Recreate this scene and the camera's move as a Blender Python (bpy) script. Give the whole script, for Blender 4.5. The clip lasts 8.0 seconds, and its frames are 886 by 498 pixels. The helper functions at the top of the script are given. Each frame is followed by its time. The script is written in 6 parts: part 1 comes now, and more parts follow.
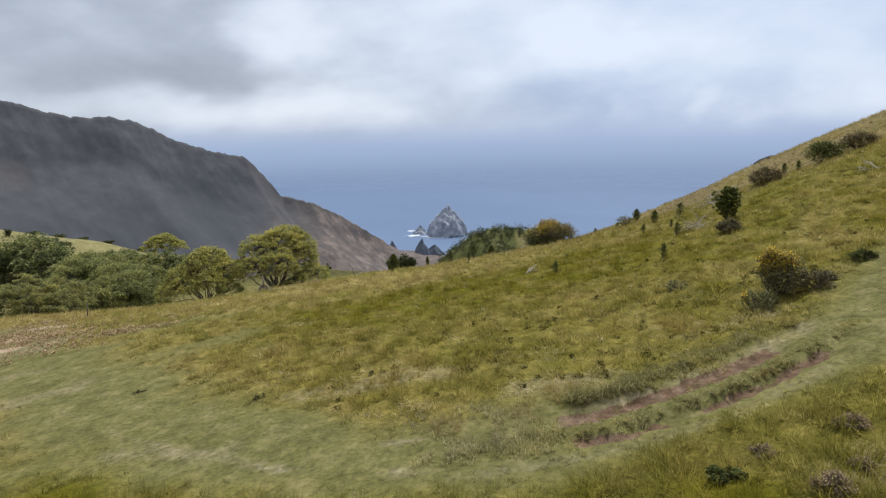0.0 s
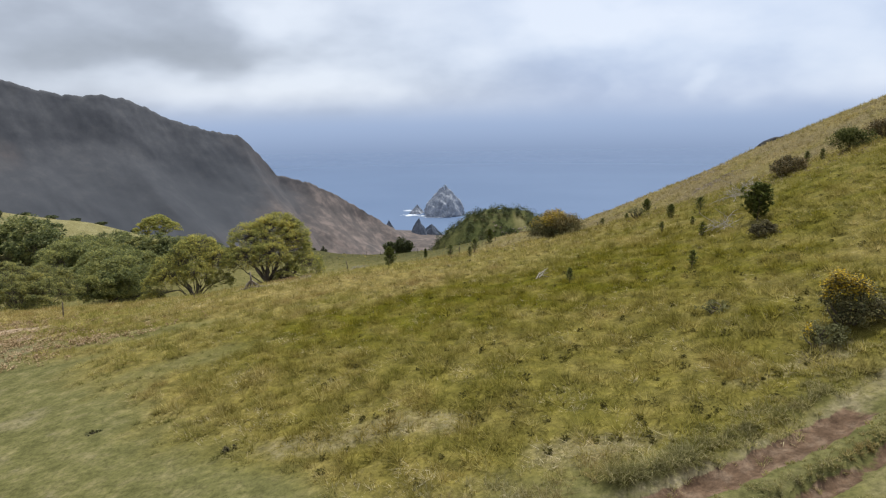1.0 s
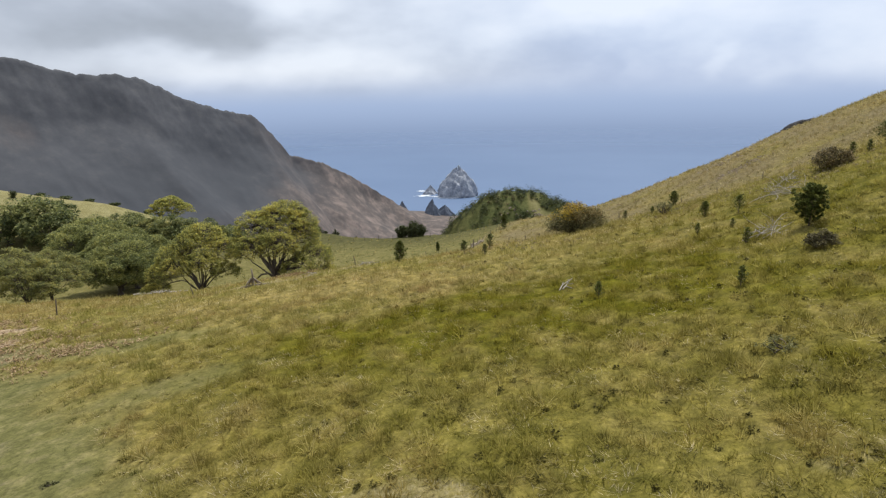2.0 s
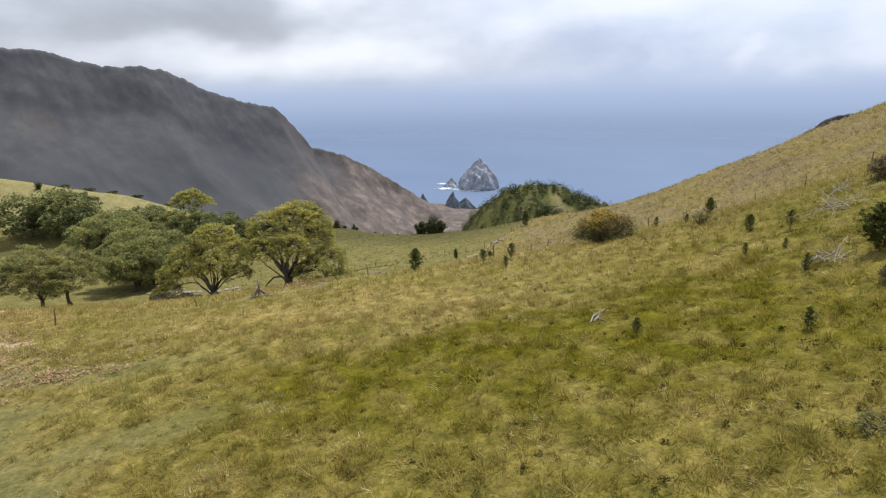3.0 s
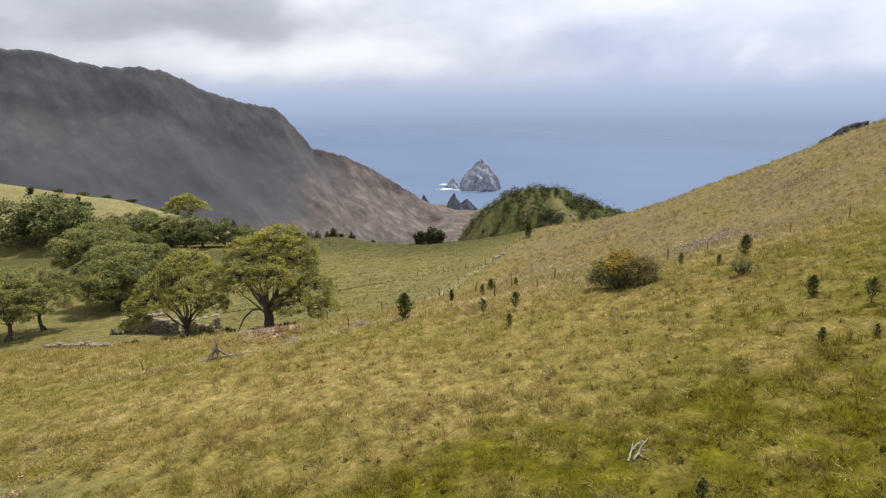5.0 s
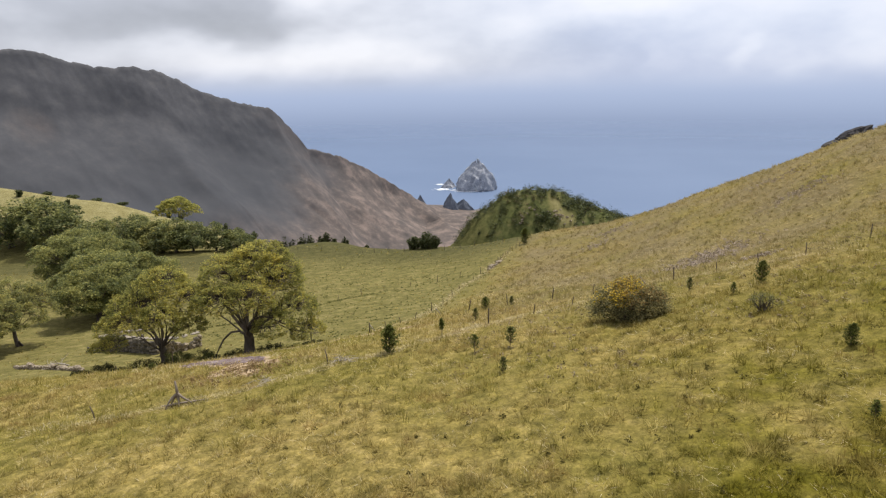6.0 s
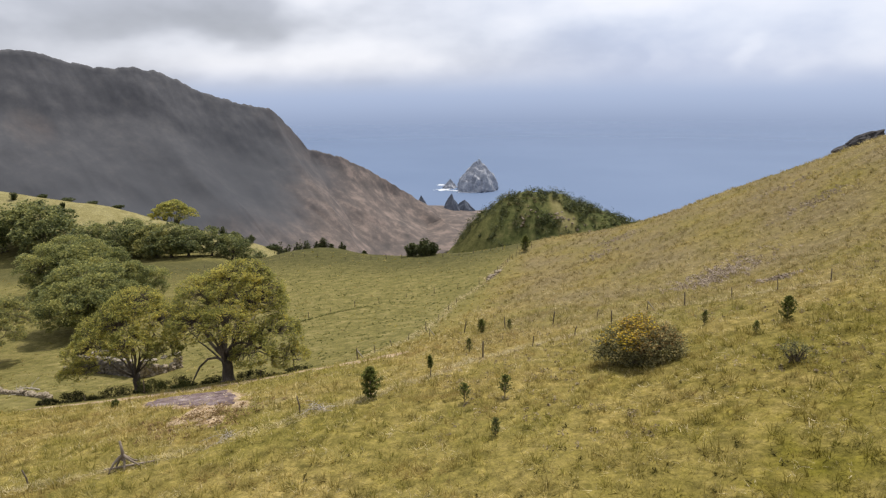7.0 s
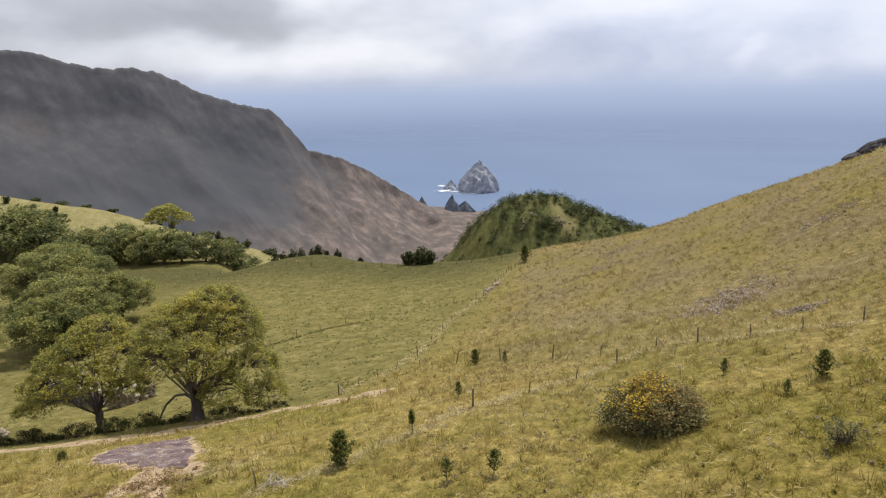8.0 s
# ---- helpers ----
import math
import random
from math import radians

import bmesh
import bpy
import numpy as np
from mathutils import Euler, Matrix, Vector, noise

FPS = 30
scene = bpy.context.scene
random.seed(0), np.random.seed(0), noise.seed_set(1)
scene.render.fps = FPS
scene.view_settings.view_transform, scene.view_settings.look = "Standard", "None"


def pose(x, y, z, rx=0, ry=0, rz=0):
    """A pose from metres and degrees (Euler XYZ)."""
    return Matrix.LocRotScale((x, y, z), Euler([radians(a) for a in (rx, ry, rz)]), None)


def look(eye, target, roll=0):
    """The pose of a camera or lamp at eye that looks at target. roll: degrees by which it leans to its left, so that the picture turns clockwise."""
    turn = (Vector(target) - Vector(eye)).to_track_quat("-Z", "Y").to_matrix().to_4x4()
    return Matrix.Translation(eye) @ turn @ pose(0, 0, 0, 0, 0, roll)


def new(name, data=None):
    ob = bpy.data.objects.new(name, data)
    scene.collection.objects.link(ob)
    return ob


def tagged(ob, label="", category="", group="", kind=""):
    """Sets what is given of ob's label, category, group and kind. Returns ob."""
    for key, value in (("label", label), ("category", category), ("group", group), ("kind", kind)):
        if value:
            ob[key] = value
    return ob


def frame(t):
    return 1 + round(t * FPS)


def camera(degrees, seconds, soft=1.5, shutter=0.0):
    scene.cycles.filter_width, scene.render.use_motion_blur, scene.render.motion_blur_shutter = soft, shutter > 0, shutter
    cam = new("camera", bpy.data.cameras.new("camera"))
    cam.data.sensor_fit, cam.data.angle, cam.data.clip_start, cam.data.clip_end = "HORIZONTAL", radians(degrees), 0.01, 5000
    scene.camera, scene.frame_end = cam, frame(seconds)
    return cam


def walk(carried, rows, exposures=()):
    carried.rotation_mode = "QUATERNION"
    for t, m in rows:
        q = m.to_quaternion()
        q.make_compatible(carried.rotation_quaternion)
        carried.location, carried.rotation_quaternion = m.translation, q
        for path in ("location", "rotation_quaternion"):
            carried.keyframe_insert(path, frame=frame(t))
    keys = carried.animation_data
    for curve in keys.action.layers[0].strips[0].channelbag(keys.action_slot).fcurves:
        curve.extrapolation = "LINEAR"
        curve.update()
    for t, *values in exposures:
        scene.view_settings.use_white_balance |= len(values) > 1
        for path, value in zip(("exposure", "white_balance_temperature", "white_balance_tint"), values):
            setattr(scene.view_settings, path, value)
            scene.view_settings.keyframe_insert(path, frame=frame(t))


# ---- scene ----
cam = camera(71.7, 8.0, 1.25)
METRES, EYE, TILT, LEAN, TURN = 34.0, 9.0, -14.9, 0.0, 2.3
ROWS = [
    (0.0, 0.0, 0.0, 0.0, 0.08, 4.38, 0.99),
    (0.5, -0.0033, 0.0506, 0.0224, -0.07, 3.55, 0.99),
    (1.0, -0.0059, 0.0996, 0.0451, -0.21, 2.43, 1.02),
    (1.5, -0.0062, 0.1471, 0.0661, 0.13, 1.41, 0.91),
    (3.0, -0.0008, 0.2904, 0.1292, 2.9, -0.08, 0.08),
    (3.5, 0.0035, 0.337, 0.1497, 3.19, -0.07, -0.01),
    (4.0, 0.0046, 0.3881, 0.1735, 3.06, -0.08, 0.04),
    (4.5, 0.0038, 0.4452, 0.2005, 3.13, -0.08, 0.01),
    (6.0, 0.0172, 0.6225, 0.2842, 2.72, -0.13, 0.11),
    (6.5, 0.0266, 0.6867, 0.3133, 2.7, -0.13, 0.12),
    (7.0, 0.0362, 0.7553, 0.3434, 2.85, -0.13, 0.07),
    (7.5, 0.0476, 0.8289, 0.3768, 2.91, -0.12, 0.03),
    (8.0, 0.0598, 0.9064, 0.413, 2.94, -0.1, 0.0),
]
walk(cam, [(t, pose(0, 0, EYE, TILT, LEAN, TURN) @ pose(METRES * x, METRES * y, METRES * z, 90 + pitch, roll, yaw)) for t, x, y, z, yaw, pitch, roll in ROWS],
     [(0.0, -0.19, 5930, 9.0), (1.5, -0.17, 5960, 9.0), (3.0, 0.02, 6150, 10.5), (8.0, -0.05, 6350, 12.5)])

# ---- world and sun ----
SUN_AZ, SUN_EL = 24.0, 60.0          # clockwise from +y, degrees up


def nodes_of(tree):
    tree.nodes.clear()
    return tree.nodes.new, tree.links.new


def ramp(node, stops):
    e = node.color_ramp.elements
    while len(e) > 1:
        e.remove(e[-1])
    e[0].position, e[0].color = stops[0][0], (*stops[0][1], 1)
    for p, c in stops[1:]:
        e.new(p).color = (*c, 1)
    return node


world = bpy.data.worlds.new("sky")
scene.world = world
world.use_nodes = True
N, L = nodes_of(world.node_tree)


def math_node(op, a, b=None, clamp=False):
    n = N("ShaderNodeMath")
    n.operation, n.use_clamp = op, clamp
    for i, v in enumerate((a, b)):
        if v is None:
            continue
        if isinstance(v, (int, float)):
            n.inputs[i].default_value = v
        else:
            L(v, n.inputs[i])
    return n.outputs[0]


def mix_node(f, a, b):
    n = N("ShaderNodeMix")
    n.data_type = "RGBA"
    for i, v in ((0, f), (6, a), (7, b)):
        if isinstance(v, (int, float)):
            n.inputs[i].default_value = v
        elif isinstance(v, tuple):
            n.inputs[i].default_value = (*v, 1)
        else:
            L(v, n.inputs[i])
    return n.outputs[2]


coord = N("ShaderNodeTexCoord").outputs["Generated"]
xyz = N("ShaderNodeSeparateXYZ")
L(coord, xyz.inputs[0])
sky = N("ShaderNodeTexSky")
sky.sky_type, sky.sun_disc = "NISHITA", False
sky.sun_elevation, sky.sun_rotation = radians(SUN_EL), radians(SUN_AZ)
blue = mix_node(0.12, (0, 0, 0), sky.outputs[0])
# a deck of cloud: soft grey and white masses by bearing and height, thinning to blue on the seaward right
ahead = math_node("MAXIMUM", xyz.outputs[1], 0.25)
plan = N("ShaderNodeCombineXYZ")
L(math_node("DIVIDE", xyz.outputs[0], ahead), plan.inputs[0])
L(math_node("DIVIDE", xyz.outputs[2], ahead), plan.inputs[1])


def vector_node(op, a, b):
    n = N("ShaderNodeVectorMath")
    n.operation = op
    for i, v in enumerate((a, b)):
        if isinstance(v, tuple):
            n.inputs[i].default_value = v
        else:
            L(v, n.inputs[i])
    return n.outputs[0]


def sky_noise(scale, detail, rough, stretch):
    m, k = N("ShaderNodeMapping"), N("ShaderNodeTexNoise")
    m.inputs["Scale"].default_value = stretch
    L(coord, m.inputs[0])
    L(m.outputs[0], k.inputs["Vector"])
    k.inputs["Scale"].default_value, k.inputs["Detail"].default_value, k.inputs["Roughness"].default_value = scale, detail, rough
    return k.outputs


drift = vector_node("MULTIPLY", vector_node("SUBTRACT", sky_noise(6.0, 3, 0.5, (1, 1, 2.0))[1], (0.5, 0.5, 0.5)), (0.20, 0.10, 0.0))
warped = vector_node("ADD", plan.outputs[0], drift)
mass = math_node("MULTIPLY_ADD", sky_noise(6.5, 4, 0.5, (1, 1, 2.0))[0], 0.80)
mass.node.inputs[2].default_value = 0.15
# bearing and height of each mass, its half-widths, and how much lighter (+) or darker (-) it is
for cu, cv, wu, wv, amount in (
        (-0.29, 0.170, 0.11, 0.070, 0.36), (-0.03, 0.165, 0.34, 0.12, 0.34), (0.20, 0.130, 0.17, 0.070, 0.26), (-0.45, 0.045, 0.28, 0.050, 0.34),
        (-0.20, 0.045, 0.16, 0.050, 0.30), (0.44, 0.17, 0.36, 0.12, 0.30), (0.60, 0.055, 0.14, 0.08, 0.34), (0.37, 0.040, 0.035, 0.030, 0.15),
        (0.46, 0.022, 0.035, 0.024, 0.18), (0.22, 0.025, 0.03, 0.030, 0.12), (-0.60, 0.19, 0.30, 0.12, -0.08), (-0.62, 0.105, 0.42, 0.045, -0.11),
        (-0.40, 0.105, 0.20, 0.040, -0.09), (-0.14, 0.09, 0.16, 0.04, -0.08), (0.06, 0.045, 0.22, 0.05, -0.06)):
    away = N("ShaderNodeVectorMath")
    away.operation = "LENGTH"
    L(vector_node("MULTIPLY", vector_node("SUBTRACT", warped, (cu, cv, 0)), (1 / wu, 1 / wv, 0)), away.inputs[0])
    lobe = N("ShaderNodeMapRange")
    lobe.interpolation_type = "SMOOTHERSTEP"
    lobe.inputs["From Min"].default_value, lobe.inputs["From Max"].default_value = 1.25, 0.0
    lobe.inputs["To Max"].default_value = amount
    L(away.outputs["Value"], lobe.inputs["Value"])
    mass = math_node("ADD", mass, lobe.outputs[0])
aloft = N("ShaderNodeMapRange")
aloft.inputs["From Min"].default_value, aloft.inputs["From Max"].default_value = 0.24, 0.5
aloft.inputs["To Max"].default_value = 0.34
L(xyz.outputs[2], aloft.inputs["Value"])
mass = math_node("ADD", mass, aloft.outputs[0])
grey = ramp(N("ShaderNodeValToRGB"), [(0.10, (0.36, 0.375, 0.405)), (0.45, (0.55, 0.57, 0.62)), (0.75, (0.80, 0.82, 0.87)), (1.0, (0.96, 0.97, 1.0))])
bluish = ramp(N("ShaderNodeValToRGB"), [(0.10, (0.42, 0.49, 0.66)), (0.45, (0.57, 0.64, 0.81)), (0.75, (0.80, 0.85, 0.96)), (1.0, (0.96, 0.98, 1.04))])
seaward = N("ShaderNodeMapRange")
seaward.interpolation_type = "SMOOTHSTEP"
seaward.inputs["From Min"].default_value, seaward.inputs["From Max"].default_value = -0.35, 0.30
L(xyz.outputs[0], seaward.inputs["Value"])
L(mass, grey.inputs[0])
L(mass, bluish.inputs[0])
dome = mix_node(0.08, mix_node(seaward.outputs[0], grey.outputs[0], bluish.outputs[0]), blue)
# marine haze on both sides of the horizon
haze = ramp(N("ShaderNodeValToRGB"), [(0.0, (0.12, 0.17, 0.28)), (0.42, (0.20, 0.27, 0.42)), (0.455, (0.262, 0.335, 0.485)), (0.472, (0.33, 0.405, 0.56)), (0.486, (0.425, 0.51, 0.68)), (0.50, (0.475, 0.56, 0.73)), (0.53, (0.60, 0.66, 0.78))])
haze.color_ramp.interpolation = "B_SPLINE"
L(math_node("MULTIPLY_ADD", xyz.outputs[2], 0.5), haze.inputs[0])
haze.inputs[0].links[0].from_node.inputs[2].default_value = 0.5
sky_part = N("ShaderNodeMapRange")
sky_part.interpolation_type = "SMOOTHSTEP"
sky_part.inputs["From Min"].default_value, sky_part.inputs["From Max"].default_value = -0.022, 0.040
L(xyz.outputs[2], sky_part.inputs["Value"])
back = N("ShaderNodeBackground")
L(mix_node(sky_part.outputs[0], haze.outputs[0], dome), back.inputs["Color"])
back.inputs["Strength"].default_value = 1.0
L(back.outputs[0], N("ShaderNodeOutputWorld").inputs[0])

sun = new("sun", bpy.data.lights.new("sun", "SUN"))
sun.data.energy, sun.data.angle, sun.data.color = 4.4, radians(3.0), (1.0, 0.94, 0.82)
sa, se = radians(SUN_AZ), radians(SUN_EL)
sun.matrix_world = look((0, 0, 0), (-math.sin(sa) * math.cos(se), -math.cos(sa) * math.cos(se), -math.sin(se)))

# ---- materials ----


def material(name, colours, scale=1.0, detail=6, rough=0.9, bump_=0.3, fine=9.0, island=0.0, metal=0.0, translucent=0.0, stretch=(1, 1, 1), spread=0.35, sheen=0.25):
    """A mottled surface: colours laid out by noise of two sizes, with fine relief; island: how far single pieces differ."""
    m = bpy.data.materials.new(name)
    m.use_nodes = True
    n, l = nodes_of(m.node_tree)
    where, mapping = n("ShaderNodeTexCoord"), n("ShaderNodeMapping")
    mapping.inputs["Scale"].default_value = stretch
    l(where.outputs["Object"], mapping.inputs[0])
    big, small = n("ShaderNodeTexNoise"), n("ShaderNodeTexNoise")
    for k, s in ((big, scale), (small, scale * fine)):
        k.inputs["Scale"].default_value, k.inputs["Detail"].default_value = s, detail
        k.inputs["Roughness"].default_value = 0.6
        l(mapping.outputs[0], k.inputs["Vector"])
    add = n("ShaderNodeMath")
    add.operation = "MULTIPLY_ADD"
    add.inputs[1].default_value = spread
    l(small.outputs[0], add.inputs[0])
    half = n("ShaderNodeMath")
    half.operation = "MULTIPLY_ADD"
    half.inputs[1].default_value, half.inputs[2].default_value = 1.0, -spread / 2
    l(big.outputs[0], half.inputs[0])
    l(half.outputs[0], add.inputs[2])
    value = add.outputs[0]
    if island:
        geo, k = n("ShaderNodeNewGeometry"), n("ShaderNodeMath")
        k.operation = "MULTIPLY_ADD"
        k.inputs[1].default_value = island
        l(geo.outputs["Random Per Island"], k.inputs[0])
        shift = n("ShaderNodeMath")
        shift.inputs[1].default_value = -island / 2
        l(value, shift.inputs[0])
        l(shift.outputs[0], k.inputs[2])
        value = k.outputs[0]
    steps = len(colours) - 1
    r = ramp(n("ShaderNodeValToRGB"), [(0.28 + 0.44 * i / steps, c) for i, c in enumerate(colours)])
    l(value, r.inputs[0])
    b = n("ShaderNodeBsdfPrincipled")
    b.inputs["Roughness"].default_value, b.inputs["Metallic"].default_value = rough, metal
    b.inputs["Specular IOR Level"].default_value = sheen
    l(r.outputs[0], b.inputs["Base Color"])
    if bump_:
        k = n("ShaderNodeBump")
        k.inputs["Strength"].default_value, k.inputs["Distance"].default_value = bump_, 0.6 / (scale * fine)
        l(small.outputs[0], k.inputs["Height"])
        l(k.outputs[0], b.inputs["Normal"])
    out, shader = n("ShaderNodeOutputMaterial"), b.outputs[0]
    if translucent:
        t, mx = n("ShaderNodeBsdfTranslucent"), n("ShaderNodeMixShader")
        l(r.outputs[0], t.inputs["Color"])
        mx.inputs[0].default_value = translucent
        l(shader, mx.inputs[1])
        l(t.outputs[0], mx.inputs[2])
        shader = mx.outputs[0]
    l(shader, out.inputs[0])
    return m

# ---- ways of building ----


def mesh_from(name, verts, faces, mat=None, smooth_=False):
    """A mesh from an array of points and an array of equal faces (or a list of faces)."""
    me = bpy.data.meshes.new(name)
    verts = np.asarray(verts, np.float32)
    if isinstance(faces, np.ndarray):
        k = faces.shape[1]
        me.vertices.add(len(verts))
        me.vertices.foreach_set("co", verts.ravel())
        me.loops.add(faces.size)
        me.loops.foreach_set("vertex_index", faces.astype(np.int32).ravel())
        me.polygons.add(len(faces))
        me.polygons.foreach_set("loop_start", np.arange(0, faces.size, k, dtype=np.int32))
        me.update(calc_edges=True)
        me.validate()
    else:
        me.from_pydata([tuple(v) for v in verts.tolist()], [], faces)
        me.update()
    if mat:
        me.materials.append(mat)
    if smooth_:
        me.polygons.foreach_set("use_smooth", np.ones(len(me.polygons), bool))
    return me


def part(name, me, parent, label=""):
    ob = new(name, me)
    ob.parent = parent
    return tagged(ob, label) if label else ob


def thing(name, x, y, label, category, group="", sink=0.0, turn=0.0, size=1.0):
    """An Empty at a place on the ground, to hold a thing's parts."""
    ob = new(name)
    ob.empty_display_size = 0.2
    ob.location = (x, y, ground_at(x, y) - sink)
    ob.rotation_euler[2] = radians(turn)
    ob.scale = (size, size, size)
    return tagged(ob, label, category, group)


def ground_at(x, y):
    return float(relief(x, y)[0])


class Pile:
    """Points and triangles gathered into one mesh."""

    def __init__(self):
        self.v, self.f, self.n = [], [], 0

    def add(self, v, f):
        v, f = np.asarray(v, float), np.asarray(f, int)
        self.v.append(v)
        self.f.append(f + self.n)
        self.n += len(v)

    def mesh(self, name, mat, smooth_=False):
        return mesh_from(name, np.concatenate(self.v), np.concatenate(self.f), mat, smooth_)


def tube(points, radii, sides=7):
    """A tapered limb along points, as quads split into triangles."""
    points, radii = np.asarray(points, float), np.asarray(radii, float)
    along = np.gradient(points, axis=0)
    along /= np.linalg.norm(along, axis=1)[:, None] + 1e-9
    ref = np.where(np.abs(along[:, 2:]) > 0.9, [[1.0, 0, 0]], [[0, 0, 1.0]])
    u = np.cross(along, ref)
    u /= np.linalg.norm(u, axis=1)[:, None] + 1e-9
    w = np.cross(along, u)
    a = np.arange(sides) * 2 * np.pi / sides
    v = points[:, None] + radii[:, None, None] * (np.cos(a)[None, :, None] * u[:, None] + np.sin(a)[None, :, None] * w[:, None])
    n, f = len(points), []
    for i in range(n - 1):
        for j in range(sides):
            p, q = i * sides + j, i * sides + (j + 1) % sides
            f += [(p, q, q + sides), (p, q + sides, p + sides)]
    end = n * sides
    v = np.concatenate([v.reshape(-1, 3), points[-1:]])
    f += [(end - sides + j, end - sides + (j + 1) % sides, end) for j in range(sides)]
    return v, np.array(f)


def bend(rng, a, b, n=6, sag=0.12, up=0.0):
    """A wavering line from a to b, of n points."""
    a, b = np.asarray(a, float), np.asarray(b, float)
    s = np.linspace(0, 1, n)[:, None]
    span = np.linalg.norm(b - a)
    off = rng.normal(0, sag * span, 3)
    wob = rng.normal(0, sag * span * 0.25, (n, 3)) * np.sin(np.pi * s)
    return a + (b - a) * s + np.sin(np.pi * s) * off + wob + np.array([0, 0, up * span]) * np.sin(np.pi * s)


def leaves(rng, centres, radii, count, size, flat=0.7, shell=0.45):
    """Leaf sprays, each a bent diamond of two triangles, in puffs round the centres."""
    centres, radii = np.asarray(centres, float), np.asarray(radii, float)
    k = len(centres) * count
    c, r = np.repeat(centres, count, 0), np.repeat(radii, count)
    d = rng.normal(size=(k, 3))
    d /= np.linalg.norm(d, axis=1)[:, None]
    if shell < 0.4:
        d[:, 2] = np.where(d[:, 2] < -0.3, -d[:, 2], d[:, 2])
    p = c + d * (r * rng.random(k) ** shell)[:, None] * [1, 1, flat]
    way = d * [1, 1, 0.4] + rng.normal(0, 0.6, (k, 3)) * [1, 1, 0.5]
    way /= np.linalg.norm(way, axis=1)[:, None]
    side = np.cross(way, rng.normal(0, 0.45, (k, 3)) + [0, 0, 1.0])
    side /= np.linalg.norm(side, axis=1)[:, None]
    s = (size * (0.6 + 0.8 * rng.random(k)))[:, None]
    lift = np.cross(side, way) * 0.25
    v = np.stack([p - way * s * 0.6, p + side * s * 0.42 + lift * s, p + way * s * 0.6, p - side * s * 0.42 + lift * s], 1).reshape(-1, 3)
    i = np.arange(k)[:, None] * 4
    f = np.concatenate([i + [0, 1, 2], i + [0, 2, 3]], 0)
    return v, f


def leaf_mesh(name, sprays, mat):
    return mesh_from(name, *sprays, mat)

# ---- the land ----
# Height of the land on cross-sections: one row per station along y, one column per x.
LX = np.array([-240, -150, -95, -60, -30, -10, 10, 30, 60, 110.0])
LY = np.array([-30, 10, 35, 65, 100, 145, 190, 230.0])
LZ = np.array([
    [-11, -6.4, -4.1, -2.5, 0, 2.7, 6.7, 12.5, 23.4, 43.4],
    [-15.6, -10.5, -7.6, -5.6, -2.8, 0.3, 3.8, 9.9, 21.1, 41],
    [-18.8, -13.4, -10.1, -7.7, -4.1, -1.1, 2.3, 8.7, 19.5, 39],
    [-23.2, -17.6, -14.1, -12.3, -9.5, -6.4, -2.7, 3.1, 14.6, 34.9],
    [-29.2, -23.7, -20.6, -20, -18.9, -16.7, -12.7, -7.8, 6.1, 28.2],
    [-37.9, -32.9, -30.5, -29.3, -27.6, -26.3, -22.9, -15.9, -2.4, 18.9],
    [-46.9, -41.9, -38.1, -35.6, -34.8, -32.2, -28.7, -24.7, -14.1, 5.5],
    [-54.9, -49.8, -45.2, -41.8, -44.5, -42.4, -37.4, -33.2, -25.3, -6.9],
])


def spline(knots, x):
    """Weights of a natural cubic spline through the knots, straight beyond its ends."""
    n, h = len(knots), np.diff(knots)
    a, b = np.eye(n), np.zeros((n, n))
    for i in range(1, n - 1):
        a[i, i - 1:i + 2] = h[i - 1], 2 * (h[i - 1] + h[i]), h[i]
        b[i, i - 1:i + 2] = 6 / h[i - 1], -6 / h[i - 1] - 6 / h[i], 6 / h[i]
    s = np.linalg.solve(a, b)
    x = np.asarray(x, float).ravel()
    xc = np.clip(x, knots[0], knots[-1])
    i = np.clip(np.searchsorted(knots, xc) - 1, 0, n - 2)
    p, r = (knots[i + 1] - xc) / h[i], np.arange(len(x))
    q, w, d = 1 - p, np.zeros((len(x), n)), np.zeros((len(x), n))
    w[r, i] += p
    w[r, i + 1] += q
    w += ((p ** 3 - p) * h[i] ** 2 / 6)[:, None] * s[i] + ((q ** 3 - q) * h[i] ** 2 / 6)[:, None] * s[i + 1]
    d[r, i] -= 1 / h[i]
    d[r, i + 1] += 1 / h[i]
    d += (-(3 * p ** 2 - 1) * h[i] / 6)[:, None] * s[i] + ((3 * q ** 2 - 1) * h[i] / 6)[:, None] * s[i + 1]
    return w + d * (x - xc)[:, None]


def smooth(a, b, x):
    u = np.clip((x - a) / (b - a), 0, 1)
    return u * u * (3 - 2 * u)


def bump(x, y, cx, cy, left, right, near, far):
    u = (x - cx) / np.where(x < cx, left, right)
    v = (y - cy) / np.where(y < cy, near, far)
    return np.exp(-u * u - v * v)


# skylines of the scrubby knoll and of the far pasture: x, z
KNOLL_Y, KNOLL = 500.0, np.array([(-110, -260), (-80, -190), (-50, -129), (-43, -121), (-36, -111), (-22, -95), (-14, -87), (-1, -75), (8, -71), (21, -67), (36, -66), (51, -71), (72, -79), (90, -85), (107, -92), (128, -102), (250, -150)])
PASTURE_Y, PASTURE = 335.0, np.array([(-420, -22), (-340, -30), (-263, -38), (-252, -40), (-237, -42), (-223, -44), (-209, -46), (-196, -49), (-181, -53), (-163, -57), (-142, -62), (-130, -65), (-118, -69), (-95, -72), (-60, -90)])


def skyline(line, x):
    """A line of heights, rounded off at its corners."""
    return sum(np.interp(x + d, line[:, 0], line[:, 1]) for d in (-6, -3, 0, 3, 6)) / 5


